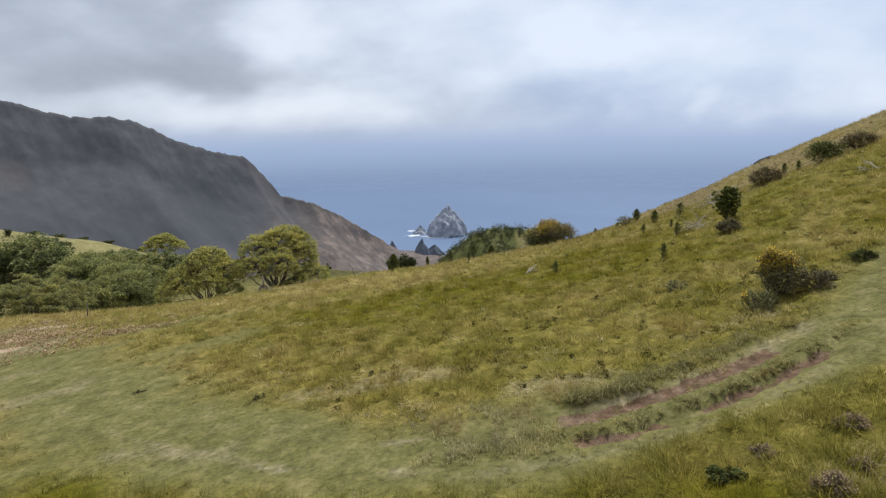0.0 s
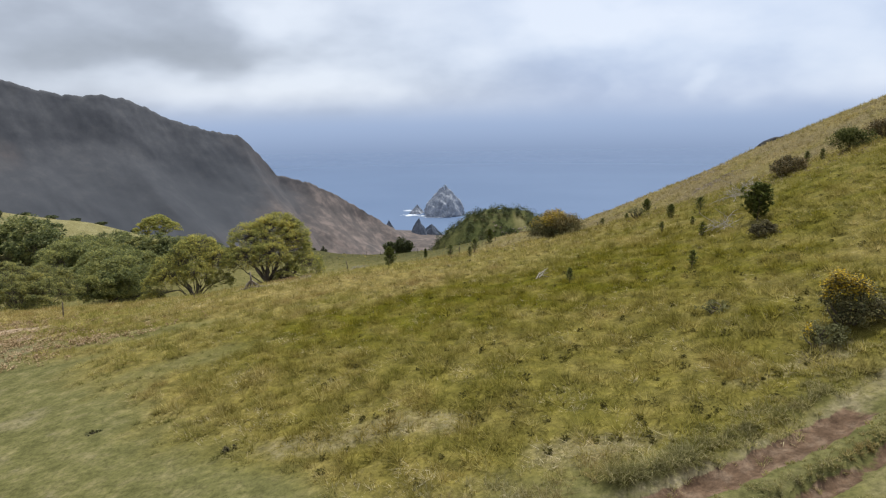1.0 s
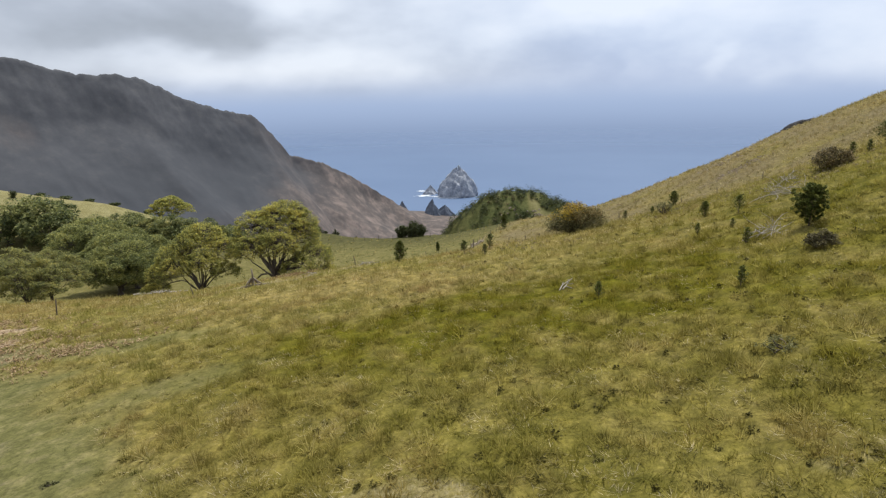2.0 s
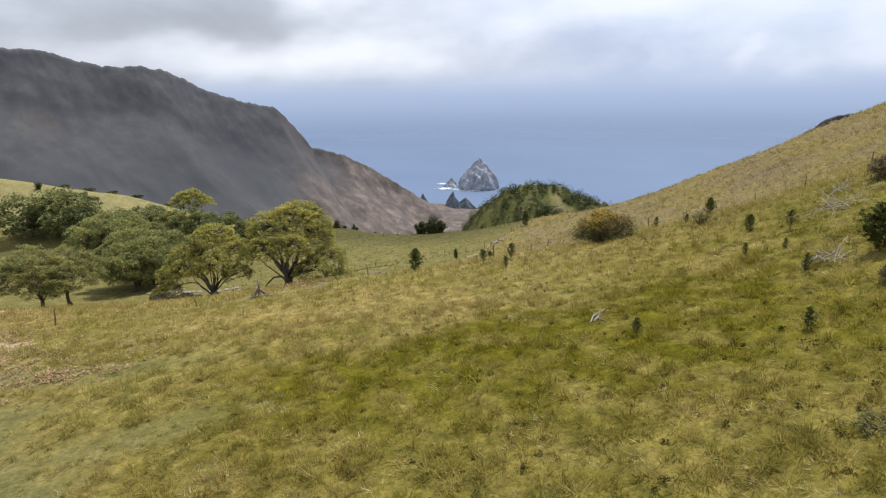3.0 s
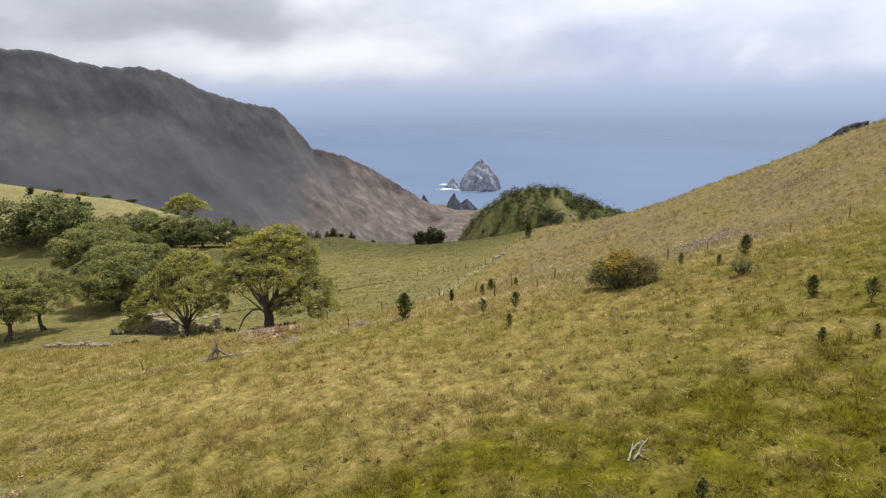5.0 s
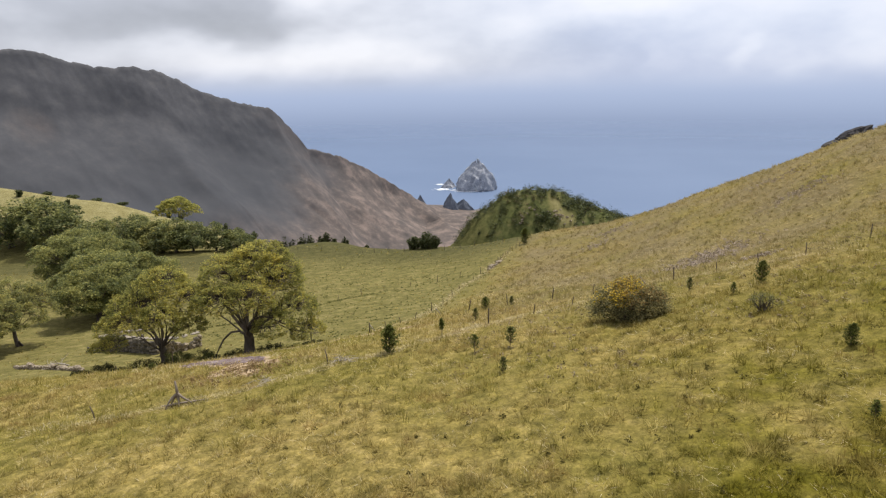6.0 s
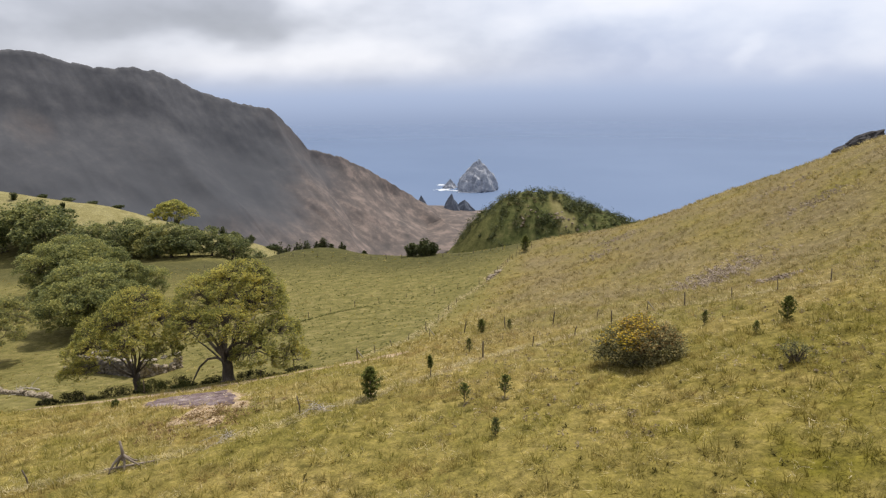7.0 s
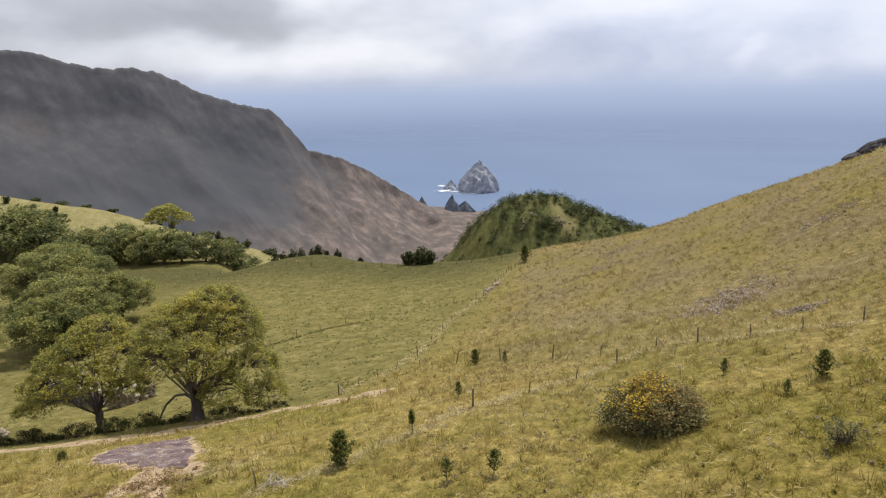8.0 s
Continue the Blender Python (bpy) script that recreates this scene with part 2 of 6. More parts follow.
def land(x, y):
    """Height of the ground at arrays x, y, without its fine relief."""
    x, y = np.atleast_1d(np.asarray(x, float)), np.atleast_1d(np.asarray(y, float))
    xs = np.where(x > 130, 130 + 60 * np.tanh((x - 130) / 60), np.maximum(x, -330))
    z = (spline(LY, np.clip(y, -120, 245)) @ LZ * spline(LX, xs)).sum(1)
    z = z - 5.6 * bump(x, y, -94, 95, 64, 51, 45, 70) + 2.9 * bump(x, y, -62, 60.4, 51, 40, 22, 11.3) - 0.45 * bump(x, y, -30, 56, 11, 10, 12, 10)
    edge = 226 + 130 * smooth(-85, -150, x) + 20 * smooth(40, 90, x) + 12 * np.exp(-((x + 55) / 30) ** 2)
    z = z + 3.0 * bump(x, y, -60, 228, 22, 26, 22, 20) + 1.7 * bump(x, y, -20, 214, 26, 36, 22, 14)
    z = z - 0.75 * 9 * np.logaddexp(0, (y - edge) / 9)
    g = np.where(y < PASTURE_Y, smooth(236, 338, y), np.exp(-((y - PASTURE_Y) / 60) ** 2)) * smooth(-78, -112, x)
    z = z * (1 - g) + skyline(PASTURE, x) * g - 0.9 * 5 * np.logaddexp(0, (y - 341) / 5) * smooth(-78, -112, x)
    g = np.exp(-((y - KNOLL_Y) / np.where(y < KNOLL_Y, 95, 120)) ** 2) * smooth(-120, -80, x) * smooth(330, 180, x)
    z = z * (1 - g) + skyline(KNOLL, x) * g
    return np.maximum(z, -330)

# The two wheel ruts and the mown lane of the track, in plan.
LANE = np.array([(30, 33), (19, 23.9), (12.8, 18.5), (9.7, 16.3), (6.2, 14.55), (2.7, 13.45), (-1.5, 13.6), (-5.5, 15.2), (-12.6, 19.9), (-24, 30), (-34, 40.0)])
RUT = 0.66


def along_line(points, step=0.25):
    """A smooth line through points, by Catmull-Rom."""
    p = np.vstack([2 * points[0] - points[1], points, 2 * points[-1] - points[-2]])
    out = []
    for i in range(1, len(p) - 2):
        n = max(2, int(np.linalg.norm(p[i + 1] - p[i]) / step))
        t = np.linspace(0, 1, n, endpoint=False)[:, None]
        a, b, c, d = p[i - 1], p[i], p[i + 1], p[i + 2]
        out.append(0.5 * (2 * b + (c - a) * t + (2 * a - 5 * b + 4 * c - d) * t * t + (3 * b - a - 3 * c + d) * t ** 3))
    return np.vstack(out + [points[-1:]])


LANE_LINE = along_line(LANE)
LANE_WAY = np.gradient(LANE_LINE, axis=0)
LANE_WAY /= np.linalg.norm(LANE_WAY, axis=1)[:, None]


def lane_place(x, y):
    """For each point: how far to the lane's left it lies, and how far along (in line steps)."""
    off, where = np.full(len(x), 99.0), np.zeros(len(x))
    near = np.where((np.abs(x) < 45) & (y > 5) & (y < 48))[0]
    for k in np.array_split(near, max(1, len(near) // 4000)):
        if len(k) == 0:
            continue
        d = np.stack([x[k], y[k]], 1)[:, None] - LANE_LINE[None]
        i = (d ** 2).sum(2).argmin(1)
        e, w = d[np.arange(len(k)), i], LANE_WAY[i]
        off[k] = w[:, 0] * e[:, 1] - w[:, 1] * e[:, 0]
        where[k] = i
    return off, where


def fbm(x, y, scale, seed=0, octaves=4):
    """Smooth noise from sums of waves in turned directions, about -1 to 1."""
    rng, z, amp = np.random.default_rng(seed), 0, 1.0
    x, y = x / scale, y / scale
    for o in range(octaves):
        for _ in range(4):
            a, p, k = rng.uniform(0, 6.283), rng.uniform(0, 6.283), rng.uniform(0.7, 1.4) * 2 ** o
            z = z + amp * 0.4 * np.sin(k * (x * np.cos(a) + y * np.sin(a)) * 3 + p + 1.3 * np.sin(k * (x * np.sin(a) - y * np.cos(a)) + p * 2))
        amp *= 0.5
    return z / 1.6


def zones(x, y):
    """Shares of each point that are lane, bare rut earth, pasture and bare ground."""
    off, where = lane_place(x, y)
    n = fbm(x, y, 3.0, 5)
    wide = 1.0 + 0.8 * smooth(-2, -16, x)
    lane = smooth(3.0, 0.9, np.abs(off - 0.1 + 0.5 * (wide - 1)) / wide * (1 + 0.42 * smooth(1, 4, x) * smooth(0.4, 1.2, off)) + 0.75 * n)
    for e in ((-20, 36, 5.0, 1.6, 10), (-13, 28.5, 4.0, 1.1, 25)):
        lane = np.maximum(lane, 0.65 * smooth(1.4, 0.5, ellipse(x, y, *e) + 0.5 * n))
    cut = smooth(1.4, 3.0, x) * smooth(11.0, 8.8, x)
    left_rut = smooth(0.50, 0.34, np.abs(off + RUT + 0.16 + 0.10 * n)) * cut * smooth(9.6, 7.6, x + 0.8 * n)
    right_rut = smooth(0.33, 0.16, np.abs(off - RUT + 0.20 - 0.08 * n)) * cut * np.clip(0.72 + 0.75 * fbm(x, y, 1.2, 7, 2), 0.1, 1)
    return lane, np.maximum(left_rut, right_rut), off


def shelf(x, off):
    """The worn, straw-strewn shelf between the mud of the deeper rut and its grassy bank."""
    return smooth(1.80, 1.45, -off) * smooth(0.35, 0.70, -off) * smooth(1.4, 3.0, x) * smooth(11.5, 9.5, x)


def relief(x, y):
    """Height of the ground with hummocks, ruts and banks."""
    x, y = np.atleast_1d(np.asarray(x, float)), np.atleast_1d(np.asarray(y, float))
    lane, rut, off = zones(x, y)
    rough = fbm(x, y, 0.55, 6, 2) * 0.07 * smooth(90, 50, y) + fbm(x, y, 1.6, 1, 3) * 0.07 + fbm(x, y, 7.0, 2, 3) * 0.16
    far = smooth(60, 220, y)
    wide = fbm(x, y, 45, 3, 3) * 0.9 * far
    knoll = fbm(x, y, 16, 4, 4) * 2.2 * smooth(240, 280, y) * smooth(-105, -85, x)
    # the bank below the golden trees
    foot = 79.8 + 0.20 * (x + 26) + 0.5 * np.sin(x * 0.35)
    step = smooth(-0.4, 2.2, y - foot) * smooth(26, 2, y - foot) * smooth(-50, -40, x) * smooth(-12, -19, x)
    return land(x, y) - 0.9 * step + rough * (1 - 0.75 * lane) * (1 - 0.85 * far) * (1 - 0.85 * smooth(78, 95, y + 0.3 * (20 - x)) * smooth(8, -8, x)) + wide + knoll - 0.14 * rut - 0.14 * shelf(x, off) - 0.16 * smooth(0.36, 0.20, np.abs(off - RUT + 0.20)) * smooth(2.0, 3.5, x) * smooth(11.0, 8.8, x)


def lushness(x, y):
    """Share of moist, greener grass in the hollow of the slope."""
    n, m = fbm(x, y, 5.0, 17, 4), np.clip(0.86 + 0.5 * fbm(x, y, 1.5, 18, 3), 0.2, 1)
    hollow = smooth(2.5, -1.5, y - 37.4 - 0.28 * x + 3.0 * n) * (0.45 + 0.55 * smooth(24, 31, y)) * smooth(-17, -7, x) * smooth(17, 10, x)
    hollow = np.maximum(hollow, 0.60 * smooth(0, 11, x) * smooth(76, 40, y) * smooth(14, 20, y) * np.clip(0.9 + 0.9 * fbm(x, y, 2.6, 19, 3), 0.25, 1.5))
    near = np.maximum(smooth(1.4, 0.5, ellipse(x, y, 3.0, 8.5, 14, 2.6, 8) + 0.35 * n), smooth(1.4, 0.5, ellipse(x, y, -11, 13.3, 6, 2.3, -35) + 0.4 * n))
    near = np.maximum(near, 0.6 * smooth(1.4, 0.6, ellipse(x, y, 9.6, 12.3, 5.5, 1.5, 27) + 0.35 * n))
    return np.clip(m * np.maximum(hollow, near), 0, 1)


def ellipse(x, y, cx, cy, a, b, turn):
    c, s = math.cos(radians(turn)), math.sin(radians(turn))
    u, v = (x - cx) * c + (y - cy) * s, -(x - cx) * s + (y - cy) * c
    return np.hypot(u / a, v / b)


def dryness(x, y):
    """Share of pale dead grass: patches beside the lane and faint wheel lines along it."""
    n, z = fbm(x, y, 1.8, 23, 4), np.zeros(len(x))
    for e in ((-18.5, 23.4, 3.6, 1.3, 28), (-8.2, 15.6, 3.2, 0.7, -14), (-3.5, 19.2, 4.5, 1.0, 5), (2.5, 16.6, 3.0, 0.9, 8), (9.0, 19.4, 2.4, 0.7, 25), (-24, 27, 3, 1.2, 30), (-26, 36, 9, 3.6, 40), (-16, 62, 5, 2.2, 30), (12, 13.0, 3, 0.5, 20), (7.0, 10.2, 2.6, 0.9, 28)):
        z = np.maximum(z, smooth(1.4, 0.4, ellipse(x, y, *e) + 0.45 * n))
    off, _ = lane_place(x, y)
    lines = np.maximum(smooth(0.35, 0.1, np.abs(off + RUT)), smooth(0.35, 0.1, np.abs(off - RUT - 0.2))) * smooth(1.5, -1.5, x) * smooth(-22, -12, x)
    shoulder = smooth(0.50, 0.15, np.abs(off - 1.25 + 0.12 * n)) * smooth(-2.5, 0.5, x) * smooth(11, 8.5, x)
    return np.clip(np.maximum(np.maximum(np.maximum(0.44 * z, 0.38 * shoulder), 0.62 * shelf(x, off) * (0.75 + 0.6 * n)), 0.5 * lines * (0.7 + 0.6 * n)), 0, 1)


def ground_material():
    m = bpy.data.materials.new("hill_turf")
    m.use_nodes = True
    n, l = nodes_of(m.node_tree)
    where = n("ShaderNodeTexCoord").outputs["Object"]

    def noise_(scale, detail=5, rough=0.6):
        k = n("ShaderNodeTexNoise")
        k.inputs["Scale"].default_value, k.inputs["Detail"].default_value, k.inputs["Roughness"].default_value = scale, detail, rough
        l(where, k.inputs["Vector"])
        return k.outputs[0]

    def colour(value, stops):
        r = ramp(n("ShaderNodeValToRGB"), stops)
        l(value, r.inputs[0])
        return r.outputs[0]

    def mix(f, a, b):
        k = n("ShaderNodeMix")
        k.data_type = "RGBA"
        l(f, k.inputs[0])
        for i, v in ((6, a), (7, b)):
            if isinstance(v, tuple):
                k.inputs[i].default_value = (*v, 1)
            else:
                l(v, k.inputs[i])
        return k.outputs[2]

    def share(name):
        k = n("ShaderNodeAttribute")
        k.attribute_name = name
        return k.outputs["Fac"]

    def torn(name, low, high, scale):
        """A share with a ragged edge, as turf breaks up into bare ground."""
        k, e = n("ShaderNodeMath"), n("ShaderNodeMapRange")
        k.operation, e.interpolation_type = "MULTIPLY_ADD", "SMOOTHSTEP"
        h = n("ShaderNodeMath")
        h.operation = "MULTIPLY_ADD"
        l(noise_(scale, 6, 0.7), h.inputs[0])
        h.inputs[1].default_value, h.inputs[2].default_value = 1.4, 0.30
        l(share(name), k.inputs[0])
        l(h.outputs[0], k.inputs[1])
        k.inputs[2].default_value = 0.0
        l(k.outputs[0], e.inputs["Value"])
        e.inputs["From Min"].default_value, e.inputs["From Max"].default_value = low, high
        return e.outputs[0]

    wild = mix(colour(noise_(0.07, 4), [(0.40, (0, 0, 0)), (0.62, (1, 1, 1))]),
               colour(noise_(1.6, 9, 0.72), [(0.28, (0.090, 0.073, 0.022)), (0.45, (0.185, 0.146, 0.044)), (0.58, (0.275, 0.213, 0.072)), (0.72, (0.39, 0.305, 0.135))]),
               colour(noise_(1.4, 9, 0.72), [(0.28, (0.074, 0.069, 0.018)), (0.48, (0.158, 0.135, 0.034)), (0.68, (0.265, 0.212, 0.066))]))
    moist = colour(noise_(1.4), [(0.30, (0.056, 0.053, 0.005)), (0.50, (0.098, 0.090, 0.007)), (0.70, (0.150, 0.134, 0.016))])
    meadow = colour(noise_(0.45, 8, 0.7), [(0.30, (0.095, 0.086, 0.028)), (0.50, (0.150, 0.134, 0.046)), (0.70, (0.235, 0.195, 0.082))])
    # meadow turf darkened towards the rim to stand for a cloud's shadow
    cloud_shade = colour(noise_(0.4, 8, 0.7), [(0.30, (0.050, 0.050, 0.018)), (0.50, (0.082, 0.077, 0.029)), (0.70, (0.125, 0.110, 0.045))])
    lane = colour(noise_(1.5), [(0.30, (0.096, 0.092, 0.032)), (0.50, (0.138, 0.129, 0.047)), (0.70, (0.200, 0.174, 0.077))])
    earth = colour(noise_(3.0), [(0.30, (0.088, 0.055, 0.034)), (0.50, (0.138, 0.089, 0.057)), (0.70, (0.22, 0.155, 0.105))])
    pale = colour(noise_(1.6), [(0.30, (0.22, 0.155, 0.098)), (0.50, (0.36, 0.27, 0.175)), (0.70, (0.46, 0.36, 0.24))])
    scrub = colour(noise_(0.16, 6, 0.7), [(0.34, (0.048, 0.058, 0.020)), (0.50, (0.088, 0.096, 0.034)), (0.66, (0.150, 0.140, 0.058))])
    base = mix(share("pasture"), wild, meadow)
    straw = colour(noise_(0.2, 8, 0.7), [(0.30, (0.175, 0.152, 0.062)), (0.50, (0.225, 0.198, 0.088)), (0.70, (0.28, 0.25, 0.125))])
    dead = colour(noise_(2.6, 8, 0.7), [(0.30, (0.16, 0.132, 0.075)), (0.50, (0.235, 0.195, 0.115)), (0.70, (0.32, 0.275, 0.18))])
    upland = colour(noise_(1.1, 8, 0.72), [(0.30, (0.098, 0.078, 0.038)), (0.50, (0.178, 0.141, 0.074)), (0.70, (0.28, 0.225, 0.135))])
    base = mix(share("upland"), base, upland)
    base = mix(share("far_pasture"), base, straw)
    base = mix(share("rim"), base, cloud_shade)
    base = mix(share("lush"), base, moist)
    base = mix(share("scrub"), base, scrub)
    base = mix(share("lane"), base, lane)
    base = mix(torn("dry", 0.20, 0.75, 5.0), base, dead)
    base = mix(torn("bare", 0.36, 0.62, 2.2), base, pale)
    base = mix(torn("rut", 0.40, 0.58, 4.5), base, earth)
    # clumps of darker and paler turf, a stride or so across
    clumps = n("ShaderNodeMix")
    clumps.data_type, clumps.blend_type = "RGBA", "MULTIPLY"
    less = n("ShaderNodeMath")
    less.operation = "MULTIPLY_ADD"
    l(share("lane"), less.inputs[0])
    less.inputs[1].default_value, less.inputs[2].default_value = -0.6, 1.0
    l(less.outputs[0], clumps.inputs[0])
    l(base, clumps.inputs[6])
    l(colour(noise_(1.25, 9, 0.76), [(0.32, (0.50, 0.52, 0.52)), (0.50, (0.98, 0.98, 0.98)), (0.68, (1.32, 1.30, 1.24))]), clumps.inputs[7])
    base = clumps.outputs[2]
    # thatch: fine light and dark stalks
    thatch = n("ShaderNodeMix")
    thatch.data_type, thatch.blend_type = "RGBA", "MULTIPLY"
    thatch.inputs[0].default_value = 1.0
    l(base, thatch.inputs[6])
    l(colour(noise_(6.5, 7, 0.75), [(0.30, (0.50, 0.50, 0.50)), (0.50, (0.98, 0.98, 0.98)), (0.70, (1.36, 1.34, 1.28))]), thatch.inputs[7])
    base = thatch.outputs[2]
    b = n("ShaderNodeBsdfPrincipled")
    b.inputs["Roughness"].default_value, b.inputs["Specular IOR Level"].default_value = 0.95, 0.03
    l(base, b.inputs["Base Color"])
    k = n("ShaderNodeBump")
    k.inputs["Strength"].default_value, k.inputs["Distance"].default_value = 0.45, 0.10
    l(noise_(5.0, 6, 0.7), k.inputs["Height"])
    l(k.outputs[0], b.inputs["Normal"])
    l(b.outputs[0], n("ShaderNodeOutputMaterial").inputs[0])
    return m


def spread(fine, inner, outer, growth):
    """Stations of a grid: even steps within the inner range, growing ones out to the outer range."""
    a = list(np.arange(inner[0], inner[1], fine))
    lo, hi, s = [], [], fine
    while (hi[-1] if hi else a[-1]) < outer[1]:
        s *= growth
        hi.append((hi[-1] if hi else a[-1]) + s)
    s = fine
    while (lo[-1] if lo else a[0]) > outer[0]:
        s *= growth
        lo.append((lo[-1] if lo else a[0]) - s)
    return np.array(lo[::-1] + a + hi)


# bare places: x, y, half-lengths along and across, turn in degrees
BARE = [(-19.8, 60.4, 1.4, 0.7, -30), (-18.4, 61.3, 2.3, 1.3, -35), (-16.9, 59.4, 1.2, 0.6, -35), (-33, 44.5, 2.6, 0.9, 10), (-31.5, 39.5, 3.0, 1.2, 8), (-29.5, 35.6, 2.6, 0.8, 8), (-26, 75.8, 7, 0.8, 18), (-15, 79.8, 8, 0.75, 22), (-45, 61, 3, 1.2, 0)]


SAND = along_line(np.array([(-41, 74.2), (-34.8, 74.6), (-30.9, 75.7), (-25.8, 75.7), (-22, 77.6), (-17.7, 79.3), (-12.8, 80.1), (-8.7, 81.9)]), 0.5)


SLAB = [(-26.2, 66.8), (-18.8, 63.1), (-17.0, 62.7), (-18.4, 66.0), (-22.2, 72.4), (-27.1, 70.7)]


def slab_depth(x, y):
    """How far inside the edge of the bare rock a point lies, with a ragged edge."""
    d = np.full(len(x), 99.0)
    for (ax, ay), (bx, by) in zip(SLAB, SLAB[1:] + SLAB[:1]):
        d = np.minimum(d, ((bx - ax) * (y - ay) - (by - ay) * (x - ax)) / math.hypot(bx - ax, by - ay))
    return d + 0.30 * fbm(x, y, 1.4, 41, 3)


def slab_share(x, y):
    """The sheet of bare rock, blunt at its lower end."""
    return smooth(-0.15, 0.2, slab_depth(x, y))


def bareness(x, y):
    n, z = fbm(x, y, 2.2, 11, 4), np.zeros(len(x))
    k = np.where((x > -44) & (x < -6) & (y > 70) & (y < 86))[0]
    if len(k):
        d = np.sqrt(((np.stack([x[k], y[k]], 1)[:, None] - SAND[None]) ** 2).sum(2).min(1))
        z[k] = smooth(1.15, 0.45, d + 0.5 * n[k])
    z = np.maximum(z, smooth(-1.15, -0.1, slab_depth(x, y) - 0.55 * n) * smooth(-0.9, 0.3, x - y * 0.62 + 62.0 + 0.6 * n) * (np.hypot(x + 22, y - 67) < 9))
    z = np.maximum(z, smooth(-0.55, 0.0, slab_depth(x, y)))
    for e in BARE:
        z = np.maximum(z, smooth(1.25, 0.6, ellipse(x, y, *e) + 0.75 * n + 0.28 * fbm(x, y, 0.7, 12, 2)))
    return z


def pasture_share(x, y):
    """The grazed meadow beyond the lower fence."""
    line = 78 + 0.35 * (x + 25) + 4 * fbm(x, y, 20, 8, 2)
    right = 8 + 0.05 * (y - 100)
    return smooth(-3, 4, y - line) * smooth(6, -4, x - np.where(y < 92, -13.0, right - 18 + 0.13 * (y - 92)))


def upland_share(x, y):
    """Drier, paler turf high on the slope, in drifts."""
    return 0.88 * smooth(58, 105, y) * smooth(-8, 8, x) * (1 - pasture_share(x, y)) * np.clip(0.65 + 0.5 * fbm(x, y, 8.0, 27, 4), 0, 1) * smooth(300, 260, y)


def clearing(x, y):
    """The grassy glade on the scrubby knoll."""
    return smooth(1.3, 0.7, np.minimum(ellipse(x, y, 47, 475, 14, 6.5, -38), ellipse(x, y, 62, 464, 5, 5, 0)) + 0.5 * fbm(x, y, 9, 14, 3))


def build_ground():
    gx, gy = spread(0.30, (-17, 20), (-900, 700), 1.045), spread(0.28, (7, 46), (-260, 1150), 1.035)
    X, Y = np.meshgrid(gx, gy)
    x, y = X.ravel(), Y.ravel()
    w, h = len(gx), len(gy)
    i = (np.arange(h - 1)[:, None] * w + np.arange(w - 1)).ravel()[:, None]
    me = mesh_from("ground", np.stack([x, y, relief(x, y)], 1), i + np.array([[0, 1, w + 1, w]]), ground_material(), True)
    lane, rut, _ = zones(x, y)
    for name, value in (("lane", lane), ("rut", rut), ("bare", bareness(x, y) * (y < 95)), ("pasture", pasture_share(x, y)), ("lush", lushness(x, y)), ("upland", upland_share(x, y)), ("dry", dryness(x, y)), ("far_pasture", np.maximum(smooth(268, 290, y) * smooth(-95, -112, x), clearing(x, y))), ("rim", pasture_share(x, y) * smooth(158, 196, y + 0.12 * x + 9 * fbm(x, y, 30, 19, 3)) * smooth(262, 240, y)), ("scrub", smooth(300, 340, y) * smooth(-110, -90, x) * (1 - clearing(x, y)) * (1 - 0.35 * smooth(12, -25, x)))):
        me.attributes.new(name, "FLOAT", "POINT").data.foreach_set("value", value.astype(np.float32))
    tagged(new("ground", me), "rolling hillside of dry olive grass with a rutted track", "ground", kind="structure")


build_ground()

# ---- sea, far ridge and sea stacks ----
SEA = -291.0


def sea_material():
    m = bpy.data.materials.new("sea_water")
    m.use_nodes = True
    n, l = nodes_of(m.node_tree)
    where = n("ShaderNodeTexCoord").outputs["Object"]
    k = n("ShaderNodeTexNoise")
    k.inputs["Scale"].default_value, k.inputs["Detail"].default_value = 0.03, 8
    l(where, k.inputs["Vector"])
    big = n("ShaderNodeTexNoise")
    big.inputs["Scale"].default_value, big.inputs["Detail"].default_value = 0.0022, 4
    l(where, big.inputs["Vector"])
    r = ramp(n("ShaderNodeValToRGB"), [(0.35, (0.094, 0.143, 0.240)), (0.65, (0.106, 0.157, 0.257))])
    l(big.outputs[0], r.inputs[0])
    b = n("ShaderNodeBsdfPrincipled")
    b.inputs["Roughness"].default_value, b.inputs["Specular IOR Level"].default_value = 0.7, 0.25
    l(r.outputs[0], b.inputs["Base Color"])
    bp = n("ShaderNodeBump")
    bp.inputs["Strength"].default_value, bp.inputs["Distance"].default_value = 0.15, 2.0
    l(k.outputs[0], bp.inputs["Height"])
    l(bp.outputs[0], b.inputs["Normal"])
    # haze imitated in the shader: far out the water fades to transparent
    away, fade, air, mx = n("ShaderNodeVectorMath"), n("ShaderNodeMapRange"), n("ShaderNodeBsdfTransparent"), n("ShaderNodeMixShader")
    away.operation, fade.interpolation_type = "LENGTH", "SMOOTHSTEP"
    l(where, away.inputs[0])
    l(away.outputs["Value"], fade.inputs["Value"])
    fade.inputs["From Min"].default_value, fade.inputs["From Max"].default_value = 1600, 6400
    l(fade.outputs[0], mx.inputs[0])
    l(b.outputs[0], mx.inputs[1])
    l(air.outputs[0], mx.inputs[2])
    l(mx.outputs[0], n("ShaderNodeOutputMaterial").inputs[0])
    return m


v = np.array([(-9000, -9000, SEA), (9000, -9000, SEA), (9000, 9000, SEA), (-9000, 9000, SEA)], float)
